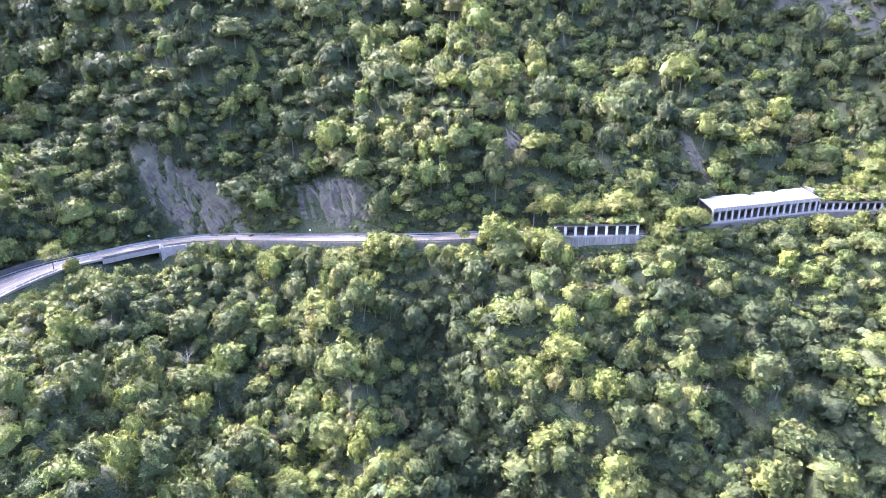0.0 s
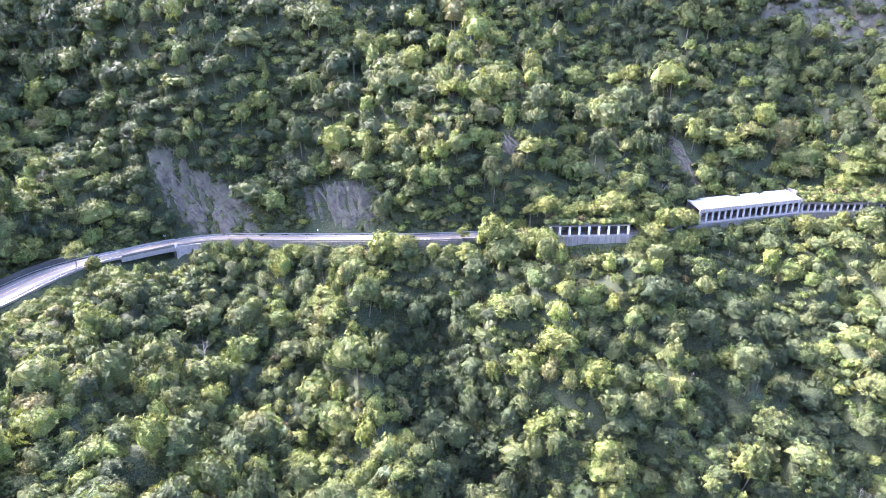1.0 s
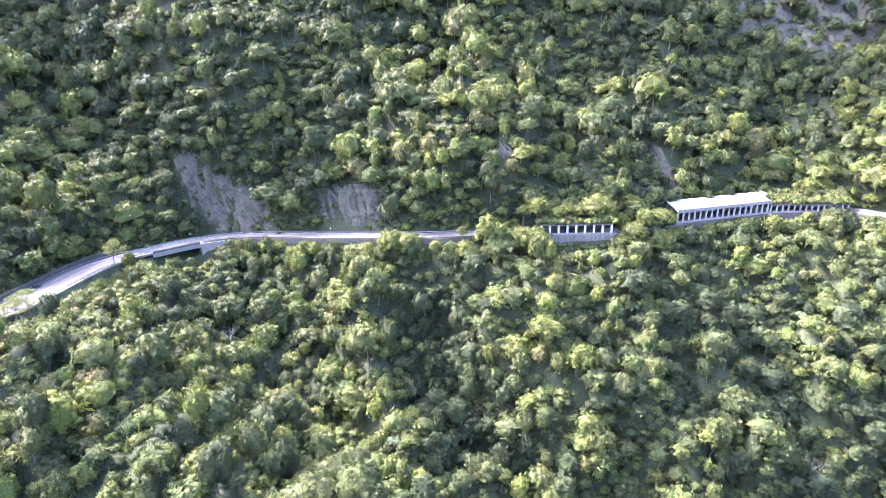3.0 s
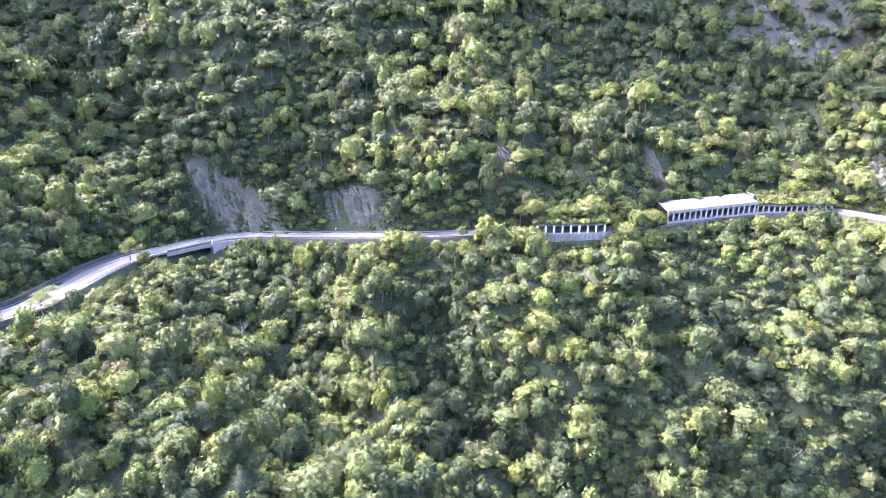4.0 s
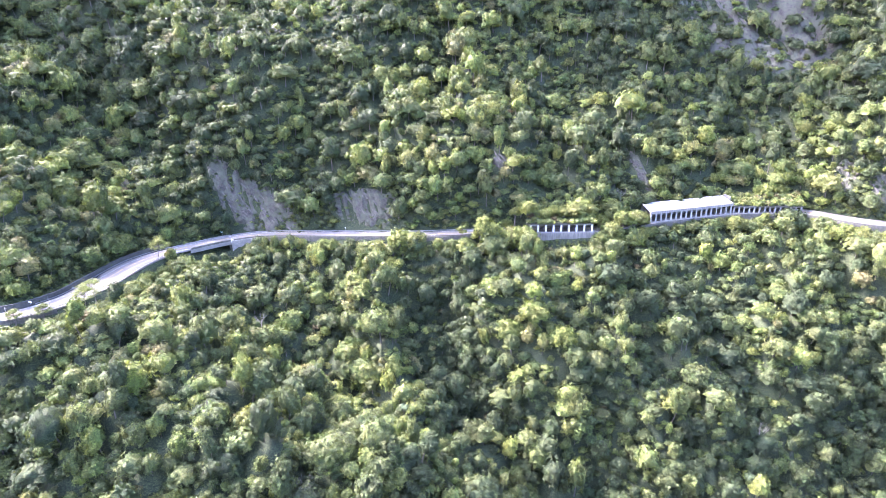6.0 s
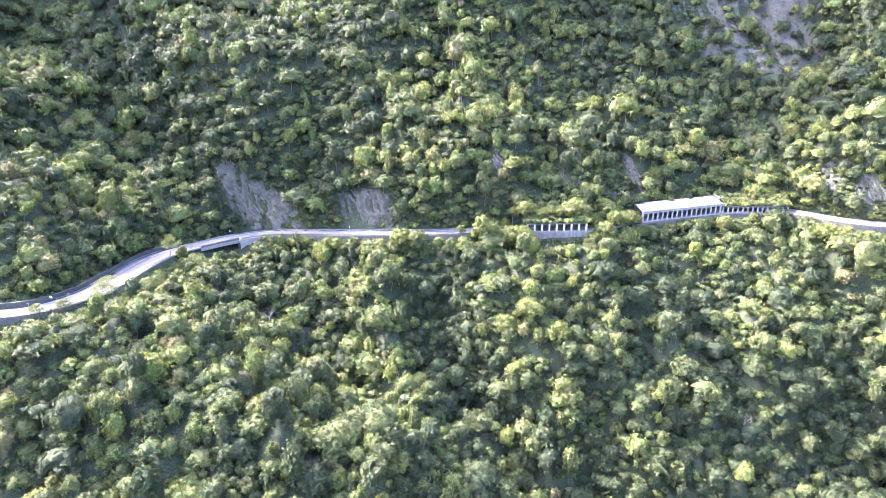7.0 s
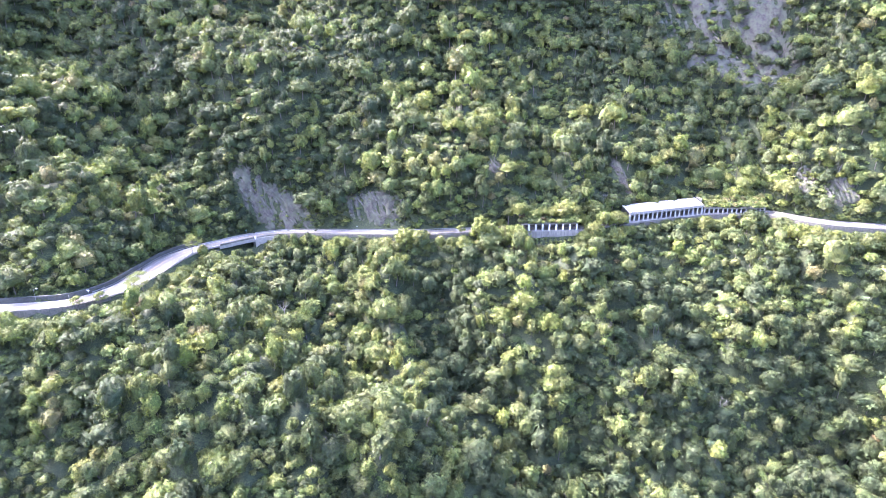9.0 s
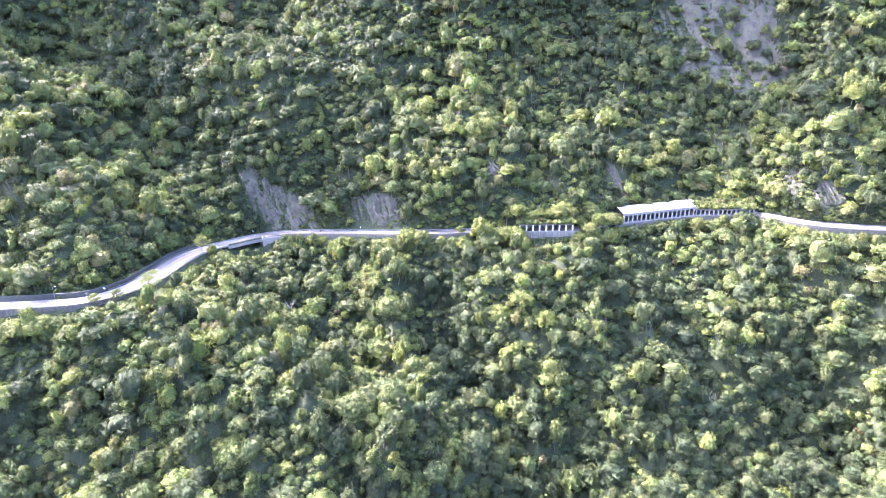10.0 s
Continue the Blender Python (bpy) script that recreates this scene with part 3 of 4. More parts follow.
# ---- rock faces ----
def rock_face(name, cx, cy, rx, ry, turn, label, seed, rough):
    """Bare rock over the slope inside an uneven ellipse of the plan."""
    rng = np.random.RandomState(seed)
    n = 64
    u, v = np.meshgrid(np.linspace(-1, 1, n), np.linspace(-1, 1, n))
    c, s = math.cos(radians(turn)), math.sin(radians(turn))
    x, y = cx + c * u * rx - s * v * ry, cy + s * u * rx + c * v * ry
    z = height(x, y)
    e = 0.5
    nx, ny = -(height(x + e, y) - height(x - e, y)) / (2 * e), -(height(x, y + e) - height(x, y - e)) / (2 * e)
    ln = np.sqrt(nx * nx + ny * ny + 1)
    crag = np.zeros_like(x)
    for k, (size, amp) in enumerate(((14, 1.0), (6, 0.6), (2.6, 0.35))):
        crag += amp * (1 - 2 * np.abs(waves(x + 0.3 * z, y - 0.5 * z + 0.4 * x, size, seed * 7 + k)))
    r = np.sqrt(u * u + v * v) + 0.22 * waves(x, y + z * 0.6, 11, seed + 50) + 0.10 * waves(x, y + z, 4, seed + 51)
    edge = np.clip((1 - r) * 3, -0.6, 1)
    out = 0.5 * edge + rough * crag * np.clip(edge, 0, 1) * 0.6
    p = np.stack([x + nx / ln * out, y + ny / ln * out, z + out / ln], -1).reshape(-1, 3)
    i = (np.arange(n - 1)[:, None] * n + np.arange(n - 1)[None])
    keep = (r[:-1, :-1] < 1.05)
    i = i[keep]
    f = np.stack([i, i + 1, i + n + 1, i + n], 1)
    me = bpy.data.meshes.new(name)
    me.from_pydata(p.tolist(), [], f.tolist())
    me.materials.append(ROCK)
    me.shade_smooth()
    face = tagged(new(name, me), label, "rock face", "bare rock faces")
    # slabs that stand out, slanting down across the face
    for k in range(int(5 + rx * 0.55)):
        q, w = rng.uniform(0, 0.62) ** 0.6, rng.uniform(0, 6.283)
        x, y = cx + c * q * math.cos(w) * rx - s * q * math.sin(w) * ry, cy + s * q * math.cos(w) * rx + c * q * math.sin(w) * ry
        h = [float(height(np.array([x + a]), np.array([y + b]))[0]) for a, b in ((0, 0), (0.6, 0), (-0.6, 0), (0, 0.6), (0, -0.6))]
        up = Vector(((h[2] - h[1]) / 1.2, (h[4] - h[3]) / 1.2, 1)).normalized()
        fall = Vector((up.x, up.y, 0)) - up * (Vector((up.x, up.y, 0)).dot(up))
        along = (fall.normalized() + 0.8 * fall.normalized().cross(up) * -1 + Vector(rng.normal(0, 0.12, 3))).normalized()
        side = up.cross(along).normalized()
        ln, wd = rng.uniform(1.6, 4.2) * (1.5 if rx > 30 else 1.0), rng.uniform(0.35, 0.9)
        bm = bmesh.new()
        ring = []
        for t in (-1, -0.55, -0.1, 0.4, 0.8, 1):
            taper = (1 - t * t) ** 0.5 * 0.8 + 0.2
            m = Vector((x, y, h[0])) + along * ln * t + side * rng.uniform(-0.2, 0.2) + up * 0.3
            ring.append([bm.verts.new(m + side * wd * taper * a * rng.uniform(0.7, 1.2) + up * b * taper * rng.uniform(0.6, 1.2)) for a, b in ((-1, -0.9), (-0.7, 0.5), (0.1, 0.8), (0.8, 0.35), (1, -0.9))])
        for r0, r1 in zip(ring, ring[1:]):
            for j in range(5):
                bm.faces.new((r0[j], r0[(j + 1) % 5], r1[(j + 1) % 5], r1[j]))
        bm.faces.new(ring[0])
        bm.faces.new(ring[-1][::-1])
        part("slab", bm, ROCK_SLAB, face, "pale slanting rock slab")
    return face


ROCKS = [  # x, y, half-width, half-depth, turn
    (-119, 271.5, 32, 5.6, -12), (-50, 260, 20, 4.5, -14), (120, 281, 15, 2.6, -58), (234, 262, 7, 5.5, -35),
    (251, 247, 10, 5, -28), (218, 366, 56, 24, -22), (31, 263, 4.5, 2.5, 0)]
ROCK_WORDS = ["steep grey rock scar streaked pale above the bridge", "low bare rock cutting beside the road", "narrow rocky gully with pale rubble",
              "pale rock outcrop among the shrubs", "weathered rock cliff above the road", "high grey cliff with pale streaks", "small bare rock patch among trees"]
for k, ((x, y, a, b, t), words) in enumerate(zip(ROCKS, ROCK_WORDS)):
    rock_face("rock_face", x, y, a, b, t, words, 11 + k, (1.5, 1.5, 0.8, 1.1, 1.0, 2.0, 1.2)[k])


# ---- trees ----
def crown_leaves(rng, radius, tall, lobes, leaves, size, base, rings=10, sides=20):
    """A domed crown of small clumps with creases between them, and leaf sprays on its skin; its back, against the hill, is open.
    Returns vertices, triangles and which of them are skin."""
    mid = np.array([0, 0, base + 0.42 * tall])
    lobes = int(lobes * 1.7)
    k = np.arange(lobes)
    up = 1.0 - 1.45 * (k + 0.5) / lobes + rng.uniform(-0.5, 0.5, lobes) * 1.2 / lobes
    turn = 2.39996 * k + rng.uniform(-0.4, 0.4, lobes)
    flat = np.sqrt(np.clip(1 - up * up, 0, 1))
    way = np.stack([flat * np.cos(turn), flat * np.sin(turn), up], 1)
    wide = 0.64 * math.sqrt(9.1 / lobes) * rng.uniform(0.75, 1.3, lobes)
    proud = rng.uniform(0.30, 0.62, lobes)
    scale = np.array([radius, radius, 0.56 * tall])

    def skin(d):
        """How far out the skin lies that way, and which clump it belongs to."""
        gap = np.arccos(np.clip(d @ way.T, -1, 1)) / wide
        out = proud * np.sqrt(np.clip(1 - gap * gap, 0, 1))
        return 0.46 + out.max(1), out.argmax(1)
    t = np.linspace(0, radians(118), rings + 1)[1:]
    tt = (t[:, None] + rng.uniform(-0.4, 0.4, (rings, sides)) * t[0]).ravel()
    aa = (6.28319 * (np.arange(sides)[None] + 0.5 * np.arange(rings)[:, None] + rng.uniform(-0.4, 0.4, (rings, sides))) / sides).ravel()
    d = np.vstack([[0, 0, 1], np.stack([np.sin(tt) * np.cos(aa), np.sin(tt) * np.sin(aa), np.cos(tt)], 1)])
    core = mid + d * (skin(d)[0] * rng.uniform(0.80, 0.90, len(d)))[:, None] * scale
    f = []
    for j in range(sides):
        n = (j + 1) % sides
        f.append((0, 1 + j, 1 + n))
        for i in range(rings - 1):
            p, q = 1 + i * sides, 1 + (i + 1) * sides
            f += [(p + j, q + j, p + n), (p + n, q + j, q + n)]
    f = np.array(f)
    f = f[d[f].mean(1) @ np.array([0, -0.45, 0.9]) > -0.32]
    d = rng.normal(size=(leaves * 4, 3))
    d += [0, -0.25, 0.45]
    d /= np.linalg.norm(d, axis=1)[:, None]
    d = d[d @ np.array([0, -0.45, 0.9]) > -0.28]
    r, which = skin(d)
    # none in the creases
    keep = np.where(r > 0.46 + 0.42 * proud[which])[0][:leaves]
    d, r, which, m = d[keep], r[keep], which[keep], len(keep)
    p = mid + d * (r * rng.uniform(0.86, 1.06, m))[:, None] * scale
    # sprays face away from the heart of their clump
    nrm = (d * r[:, None] - way[which] * (0.46 + 0.3 * proud[which])[:, None]) * 2.2 + 0.25 * d + 0.42 * rng.normal(size=(m, 3))
    nrm /= np.linalg.norm(nrm, axis=1)[:, None]
    u = np.cross(nrm, rng.normal(size=(m, 3)))
    u /= np.linalg.norm(u, axis=1)[:, None]
    w = np.cross(nrm, u)
    ln = size * rng.uniform(0.6, 1.4, m)[:, None]
    wd = ln * rng.uniform(0.55, 0.9, m)[:, None]
    tri = np.stack([p - u * ln * 0.5 - w * wd * 0.3, p + w * wd * 0.7, p + u * ln * 0.5 - w * wd * 0.2], 1)
    return np.vstack([tri.reshape(-1, 3), core]), np.vstack([np.arange(m * 3).reshape(-1, 3), f + m * 3]), np.r_[np.zeros(m, np.int32), np.ones(len(f), np.int32)]


def trunk_mesh(rng, tall, base, radius):
    bm = bmesh.new()
    r = 0.035 * tall + 0.06
    lean = rng.uniform(-0.4, 0.4, 2)
    tube(bm, [(0, 0, -6.5), (0, 0, 0.3), (lean[0] * 0.5, lean[1] * 0.5, base * 0.8), (lean[0], lean[1], base + tall * 0.55)], [r * 1.6, r * 1.1, r * 0.85, r * 0.3], 6)
    for k in range(5):
        a = k * 1.257 + rng.uniform(-0.3, 0.3)
        q = radius * rng.uniform(0.5, 0.75)
        z0 = base * rng.uniform(0.6, 0.95)
        tube(bm, [(lean[0] * 0.4, lean[1] * 0.4, z0), (q * 0.5 * math.cos(a), q * 0.5 * math.sin(a), z0 + tall * 0.2), (q * math.cos(a), q * math.sin(a), base + tall * 0.45)],
             [r * 0.55, r * 0.4, r * 0.15], 5)
    return bm


def mesh_from(name, verts, faces, mat, inner=None):
    me = bpy.data.meshes.new(name)
    nv, nf = len(verts), len(faces)
    me.vertices.add(nv)
    me.vertices.foreach_set("co", np.ascontiguousarray(verts, dtype=np.float32).reshape(-1))
    k = faces.shape[1]
    me.loops.add(nf * k)
    me.loops.foreach_set("vertex_index", np.ascontiguousarray(faces, dtype=np.int32).reshape(-1))
    me.polygons.add(nf)
    me.polygons.foreach_set("loop_start", np.arange(0, nf * k, k, dtype=np.int32))
    me.materials.append(mat)
    if inner is not None:
        me.materials.append(SKIN_TREE if mat is LEAF_TREE else SKIN_FOREST)
        me.polygons.foreach_set("material_index", np.ascontiguousarray(inner, dtype=np.int32))
    me.update(calc_edges=True)
    return me


# where trees stand
BARE = [(x, y - 1.5, a * 1.0, b * 1.05 + 1.0, t) for x, y, a, b, t in ROCKS]


def scatter(rng, count, gap, y0, y1, clear_up, clear_down, out_most=3.2):
    """Places on the slopes, no two nearer than about gap metres."""
    x = rng.uniform(-400, 430, count)
    y = rng.uniform(y0, y1, count)
    ok = np.abs(x) < 0.74 * (y + 132) + 35 + 40 * (y < 160)
    x, y = x[ok], y[ok]
    d, _ = road_near(x, y)
    down = clear_down + np.where(x < -188, 1.5, 0) + np.where((x > 46) & (x < 86), 3, 0) + np.where(x > 212, 4, 0) - np.where((x > 12) & (x < 45), 1.5, 0) + np.where((x > -147) & (x < -116), 6.5, 0)
    near = (d > -down) & (d < clear_up)
    for cx, cy, a, b, t in BARE:
        c, s = math.cos(radians(t)), math.sin(radians(t))
        u, v = ((x - cx) * c + (y - cy) * s) / a, (-(x - cx) * s + (y - cy) * c) / b
        near |= (u * u + v * v < 1) & ((a < 40) | (rng.uniform(size=len(x)) < 0.93))
    # over the galleries' footprints
    near |= (x > 112) & (x < 174) & (np.abs(y - (250.4 + 0.17 * (x - 116.5)) - 5.5) < 8.0)
    near |= (x > 40) & (x < 85) & (np.abs(y - 241) < 7.0)
    near |= (x > 170) & (x < 213) & (np.abs(y - (260.6 - 0.14 * (x - 171.6)) - 4.5) < 6.5)
    x, y, d = x[~near], y[~near], d[~near]
    z = height(x, y)
    cells, keep = {}, []
    for i in range(len(x)):
        key = (int(x[i] // gap), int(y[i] // gap), int(z[i] // gap))
        hit = False
        for a in (-1, 0, 1):
            for b in (-1, 0, 1):
                for c in (-1, 0, 1):
                    for j in cells.get((key[0] + a, key[1] + b, key[2] + c), ()):
                        if (x[i] - x[j]) ** 2 + (y[i] - y[j]) ** 2 + (z[i] - z[j]) ** 2 < gap * gap:
                            hit = True
        if not hit:
            cells.setdefault(key, []).append(i)
            keep.append(i)
    k = np.array(keep)
    x, y, z, d = x[k], y[k], z[k], d[k]
    # on steep ground crowns stand out from the slope
    e = 1.5
    gx, gy = (height(x + e, y) - height(x - e, y)) / (2 * e), (height(x, y + e) - height(x, y - e)) / (2 * e)
    g = np.sqrt(gx * gx + gy * gy) + 1e-6
    out = out_most * np.clip((g - 0.6) / 1.4, 0, 1)
    return x, y, z, d, -gx / g * out, -gy / g * out


rng = np.random.RandomState(5)
TX, TY, TZ, TD, OX, OY = scatter(rng, 110000, 4.95, 45, 455, 8.5, 8.5)
rng2 = np.random.RandomState(6)
SIZE = np.clip(rng2.lognormal(-0.30, 0.40, len(TX)), 0.36, 1.6)
# gullies tinted darker and spurs paler: slope light and shade put into the tint
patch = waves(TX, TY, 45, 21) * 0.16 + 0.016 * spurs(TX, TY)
# shade under the high cliff put into the tint; paler trees on western spur
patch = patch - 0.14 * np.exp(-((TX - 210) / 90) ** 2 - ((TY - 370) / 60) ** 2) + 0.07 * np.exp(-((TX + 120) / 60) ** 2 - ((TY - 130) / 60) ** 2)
# flank turned from the sun: its shade put into a darker leaf tint
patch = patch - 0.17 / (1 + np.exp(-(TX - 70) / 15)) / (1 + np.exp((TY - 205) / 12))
# lowest stretch of slope tinted darker
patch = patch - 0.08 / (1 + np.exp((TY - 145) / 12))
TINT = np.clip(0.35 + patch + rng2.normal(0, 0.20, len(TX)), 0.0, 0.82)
odd = rng2.uniform(size=len(TX))
TINT = np.where(odd < 0.005, rng2.uniform(0.86, 0.97, len(TX)), TINT)
SIZE = np.where(odd < 0.005, np.minimum(SIZE, 0.65), SIZE)
# low growth in front of the bridge
SIZE = np.where((TX > -172) & (TX < -112) & (TD < 0) & (TD > -30), np.minimum(SIZE, 0.62), SIZE)
SPIN = rng2.uniform(-0.8, 0.8, len(TX))
# some trees stand over their neighbours, on longer stems
TZ = TZ + rng2.uniform(-1.6, 1.4, len(TX)) * (np.abs(TD) > 16)
WIDE, HIGH, TIP = rng2.uniform(0.8, 1.2, len(TX)), rng2.uniform(0.8, 1.4, len(TX)), rng2.normal(0, 0.12, len(TX))
# lower on steep ground
TZ = TZ - 0.3 * np.sqrt(OX * OX + OY * OY)
# the nearest stretch of slope, below y = 118: trees one by one
single = np.zeros(len(TX), bool)
single[np.argsort(TY + 0.25 * np.abs(TX + 20))[:185]] = True

SHAPES = [(5.2, 8.4, 22, 0.8), (4.6, 9.8, 22, 1.2), (6.2, 7.6, 27, 0.6), (4.0, 10.4, 19, 1.4), (5.8, 9.0, 28, 1.0), (4.8, 6.6, 18, 0.2), (6.8, 8.8, 32, 1.0), (3.8, 7.4, 15, 0.5)]


def build_forest():
    """All trees past the nearest slope, as one growth."""
    far = np.where(~single)[0]
    trng = np.random.RandomState(8)
    kinds = {}
    for lod, (n, s, rings, sides) in enumerate(((205, 1.4, 5, 11), (150, 1.6, 4, 8), (440, 1.05, 7, 14))):
        for k, (r, t, l, b) in enumerate(SHAPES):
            kinds[lod, k] = crown_leaves(trng, r, t, l, n, s, b, rings, sides)
    kind_of = trng.randint(0, len(SHAPES), len(TX))
    lod_of = np.where((TY < 300) | (TZ < 60), 0, 1)
    lod_of[np.argsort(TY + 0.25 * np.abs(TX + 20))[:560]] = 2
    vs, fs, ts, ins, off = [], [], [], [], 0
    for i in far:
        v, f, inner = kinds[lod_of[i], kind_of[i]]
        c, s = math.cos(SPIN[i]), math.sin(SPIN[i])
        q = SIZE[i]
        w = np.empty_like(v)
        qx, qz = q * WIDE[i], q * HIGH[i]
        w[:, 0] = (v[:, 0] * c - v[:, 1] * s) * qx + TIP[i] * v[:, 2] + TX[i] + OX[i]
        w[:, 1] = (v[:, 0] * s + v[:, 1] * c) * q + TY[i] + OY[i]
        w[:, 2] = v[:, 2] * qz + TZ[i] - 0.4
        vs.append(w)
        fs.append(f + off)
        ins.append(inner)
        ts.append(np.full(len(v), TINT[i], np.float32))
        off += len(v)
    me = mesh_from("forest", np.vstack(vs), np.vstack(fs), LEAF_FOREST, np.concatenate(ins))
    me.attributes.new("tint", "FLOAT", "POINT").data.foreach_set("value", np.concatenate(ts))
    tagged(new("forest", me), "dense evergreen broadleaf forest on the steep slopes", "forest", kind="stuff")
    # trunks and limbs of the same trees
    vs, fs, off = [], [], 0
    ring = np.array([(math.cos(k * 1.5708), math.sin(k * 1.5708), 0) for k in range(4)])
    for i in far:
        b, r = 5.5 * SIZE[i], 0.24 * SIZE[i]
        v = np.vstack([ring * r * 1.3 + [0, 0, -5.0], ring * r * 0.5 + [OX[i], OY[i], b]]) + [TX[i], TY[i], TZ[i]]
        vs.append(v)
        fs.append(np.array([(0, 1, 5, 4), (1, 2, 6, 5), (2, 3, 7, 6), (3, 0, 4, 7)]) + off)
        off += 8
    tagged(new("forest_trunks", mesh_from("forest_trunks", np.vstack(vs), np.vstack(fs), BARK)), "grey-brown trunks of the forest trees", "forest", kind="stuff")


def build_shrubs():
    """Undergrowth between the trees and along the road."""
    srng = np.random.RandomState(9)
    x, y, z, d, ox, oy = scatter(srng, 130000, 2.7, 45, 440, 6.6, 6.8, 1.0)
    # most grow where the crowns leave the ground open
    room = np.empty(len(x))
    for i in range(0, len(x), 400):
        q = slice(i, i + 400)
        gap = np.sqrt((x[q, None] - TX - OX) ** 2 + (y[q, None] - TY - OY) ** 2 + (z[q, None] - TZ) ** 2)
        room[q] = (gap - 4.4 * SIZE).min(1)
    k = np.argsort(-room - srng.uniform(0, 0.8, len(x)) - 0.3 * (y < 245))[:7600]
    x, y, z, room = x[k] + ox[k], y[k] + oy[k], z[k], room[k]
    kinds = [crown_leaves(srng, 2.6, 2.7, 5, 46, 1.1, -0.4, 3, 7) for _ in range(8)]
    vs, fs, ts, ins, off = [], [], [], [], 0
    for i in range(len(x)):
        v, f, inner = kinds[i % 8]
        a, q = srng.uniform(-0.9, 0.9), srng.uniform(0.6, 1.1) + 0.22 * float(np.clip(room[i], 0, 2.5))
        c, s = math.cos(a), math.sin(a)
        w = np.stack([(v[:, 0] * c - v[:, 1] * s) * q + x[i], (v[:, 0] * s + v[:, 1] * c) * q + y[i], v[:, 2] * q + z[i] - 0.3], 1)
        vs.append(w)
        fs.append(f + off)
        ins.append(inner)
        ts.append(np.full(len(v), np.clip(srng.normal(0.42, 0.2), 0, 0.9), np.float32))
        off += len(v)
    me = mesh_from("shrubs", np.vstack(vs), np.vstack(fs), LEAF_FOREST, np.concatenate(ins))
    me.attributes.new("tint", "FLOAT", "POINT").data.foreach_set("value", np.concatenate(ts))
    tagged(new("shrubs", me), "green shrubs and creepers covering the ground", "undergrowth", kind="stuff")


build_forest()
build_shrubs()


def shrub_bank(name, label, spots, seed, size=1.0, tint=0.45):
    """Shrubs at the places given (x, y, z), as one growth."""
    srng = np.random.RandomState(seed)
    kinds = [crown_leaves(srng, 2.4, 2.6, 5, 62, 0.9, -0.3, 3, 7) for _ in range(5)]
    vs, fs, ts, ins, off = [], [], [], [], 0
    for i, (x, y, z) in enumerate(spots):
        v, f, inner = kinds[i % 5]
        q = size * srng.uniform(0.55, 1.3)
        sx = srng.choice((-1, 1))
        vs.append(np.stack([v[:, 0] * q * sx + x, v[:, 1] * q + y, v[:, 2] * q + z - 0.2], 1))
        fs.append(f + off)
        ins.append(inner)
        ts.append(np.full(len(v), np.clip(srng.normal(tint, 0.18), 0, 0.95), np.float32))
        off += len(v)
    me = mesh_from(name, np.vstack(vs), np.vstack(fs), LEAF_FOREST, np.concatenate(ins))
    me.attributes.new("tint", "FLOAT", "POINT").data.foreach_set("value", np.concatenate(ts))
    return tagged(new(name, me), label, "shrubs", kind="stuff")


# creepers and bushes on the cutting above the road
brng = np.random.RandomState(31)
spots = []
for i in range(36, END):
    for _ in range(5):
        o = 6.2 + abs(brng.normal(0, 4.5))
        o = reach(i, o)
        x, y = LINE[i, 0] + ACROSS[i, 0] * o, LINE[i, 1] + ACROSS[i, 1] * o
        if any(((x - cx) / a) ** 2 + ((y - cy) / (b + 2)) ** 2 < 0.8 for cx, cy, a, b, t in ROCKS) and brng.uniform() < 0.8:
            continue
        if x < -150 and o < 11:
            continue
        if not (40 < x < 86 or 112 < x < 212 or -150 < x < -132):
            spots.append((x, y))
spots = np.array(spots)
shrub_bank("cutting_shrubs", "creepers and bushes on the road cutting", np.c_[spots, height(spots[:, 0], spots[:, 1])], 32, 0.75, 0.3)
# grass and bushes on the valley verge
spots = []
for i in range(30, END):
    for _ in range(5 if i < 70 or 205 < i < 240 or i > 290 else 3):
        o = -(6.6 + abs(brng.normal(0, 2.8)))
        o = reach(i, o)
        x, y = LINE[i, 0] + ACROSS[i, 0] * o, LINE[i, 1] + ACROSS[i, 1] * o
        if not -150 < x < -122:
            spots.append((x, y))
spots = np.array(spots)
shrub_bank("verge_shrubs", "pale green bushes on the road verge", np.c_[spots, height(spots[:, 0], spots[:, 1])], 33, 0.65, 0.5)


def planted_roof(name, a, b, depth, z, seed, n, label):
    """Earth and bushes on a gallery's roof, falling towards its front edge."""
    ax, ay, az = a
    bx, by, bz = b
    prng = np.random.RandomState(seed)
    length = math.hypot(bx - ax, by - ay)
    ux, uy = (bx - ax) / length, (by - ay) / length
    bm = bmesh.new()
    grid = []
    for i in range(21):
        row = []
        for j in range(7):
            s, t = length * i / 20, depth * j / 6
            up = z + (bz - az) * i / 20 + az + 0.25 + 3.5 * (j / 6) ** 1.3 + prng.uniform(0, 0.4)
            row.append(bm.verts.new((ax + ux * s - uy * t, ay + uy * s + ux * t, up)))
        grid.append(row)
    for i in range(20):
        for j in range(6):
            bm.faces.new((grid[i][j], grid[i + 1][j], grid[i + 1][j + 1], grid[i][j + 1]))
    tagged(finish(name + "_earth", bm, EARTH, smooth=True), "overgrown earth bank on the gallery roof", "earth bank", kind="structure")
    pts = []
    for _ in range(n):
        i, j = prng.uniform(0, 1), prng.uniform(0.02, 1) ** 1.2
        s, t = length * i, depth * j
        pts.append((ax + ux * s - uy * t, ay + uy * s + ux * t, az + z + (bz - az) * i + 0.25 + 3.5 * j ** 1.3))
    shrub_bank(name, label, pts, seed + 1, 1.05, 0.52)


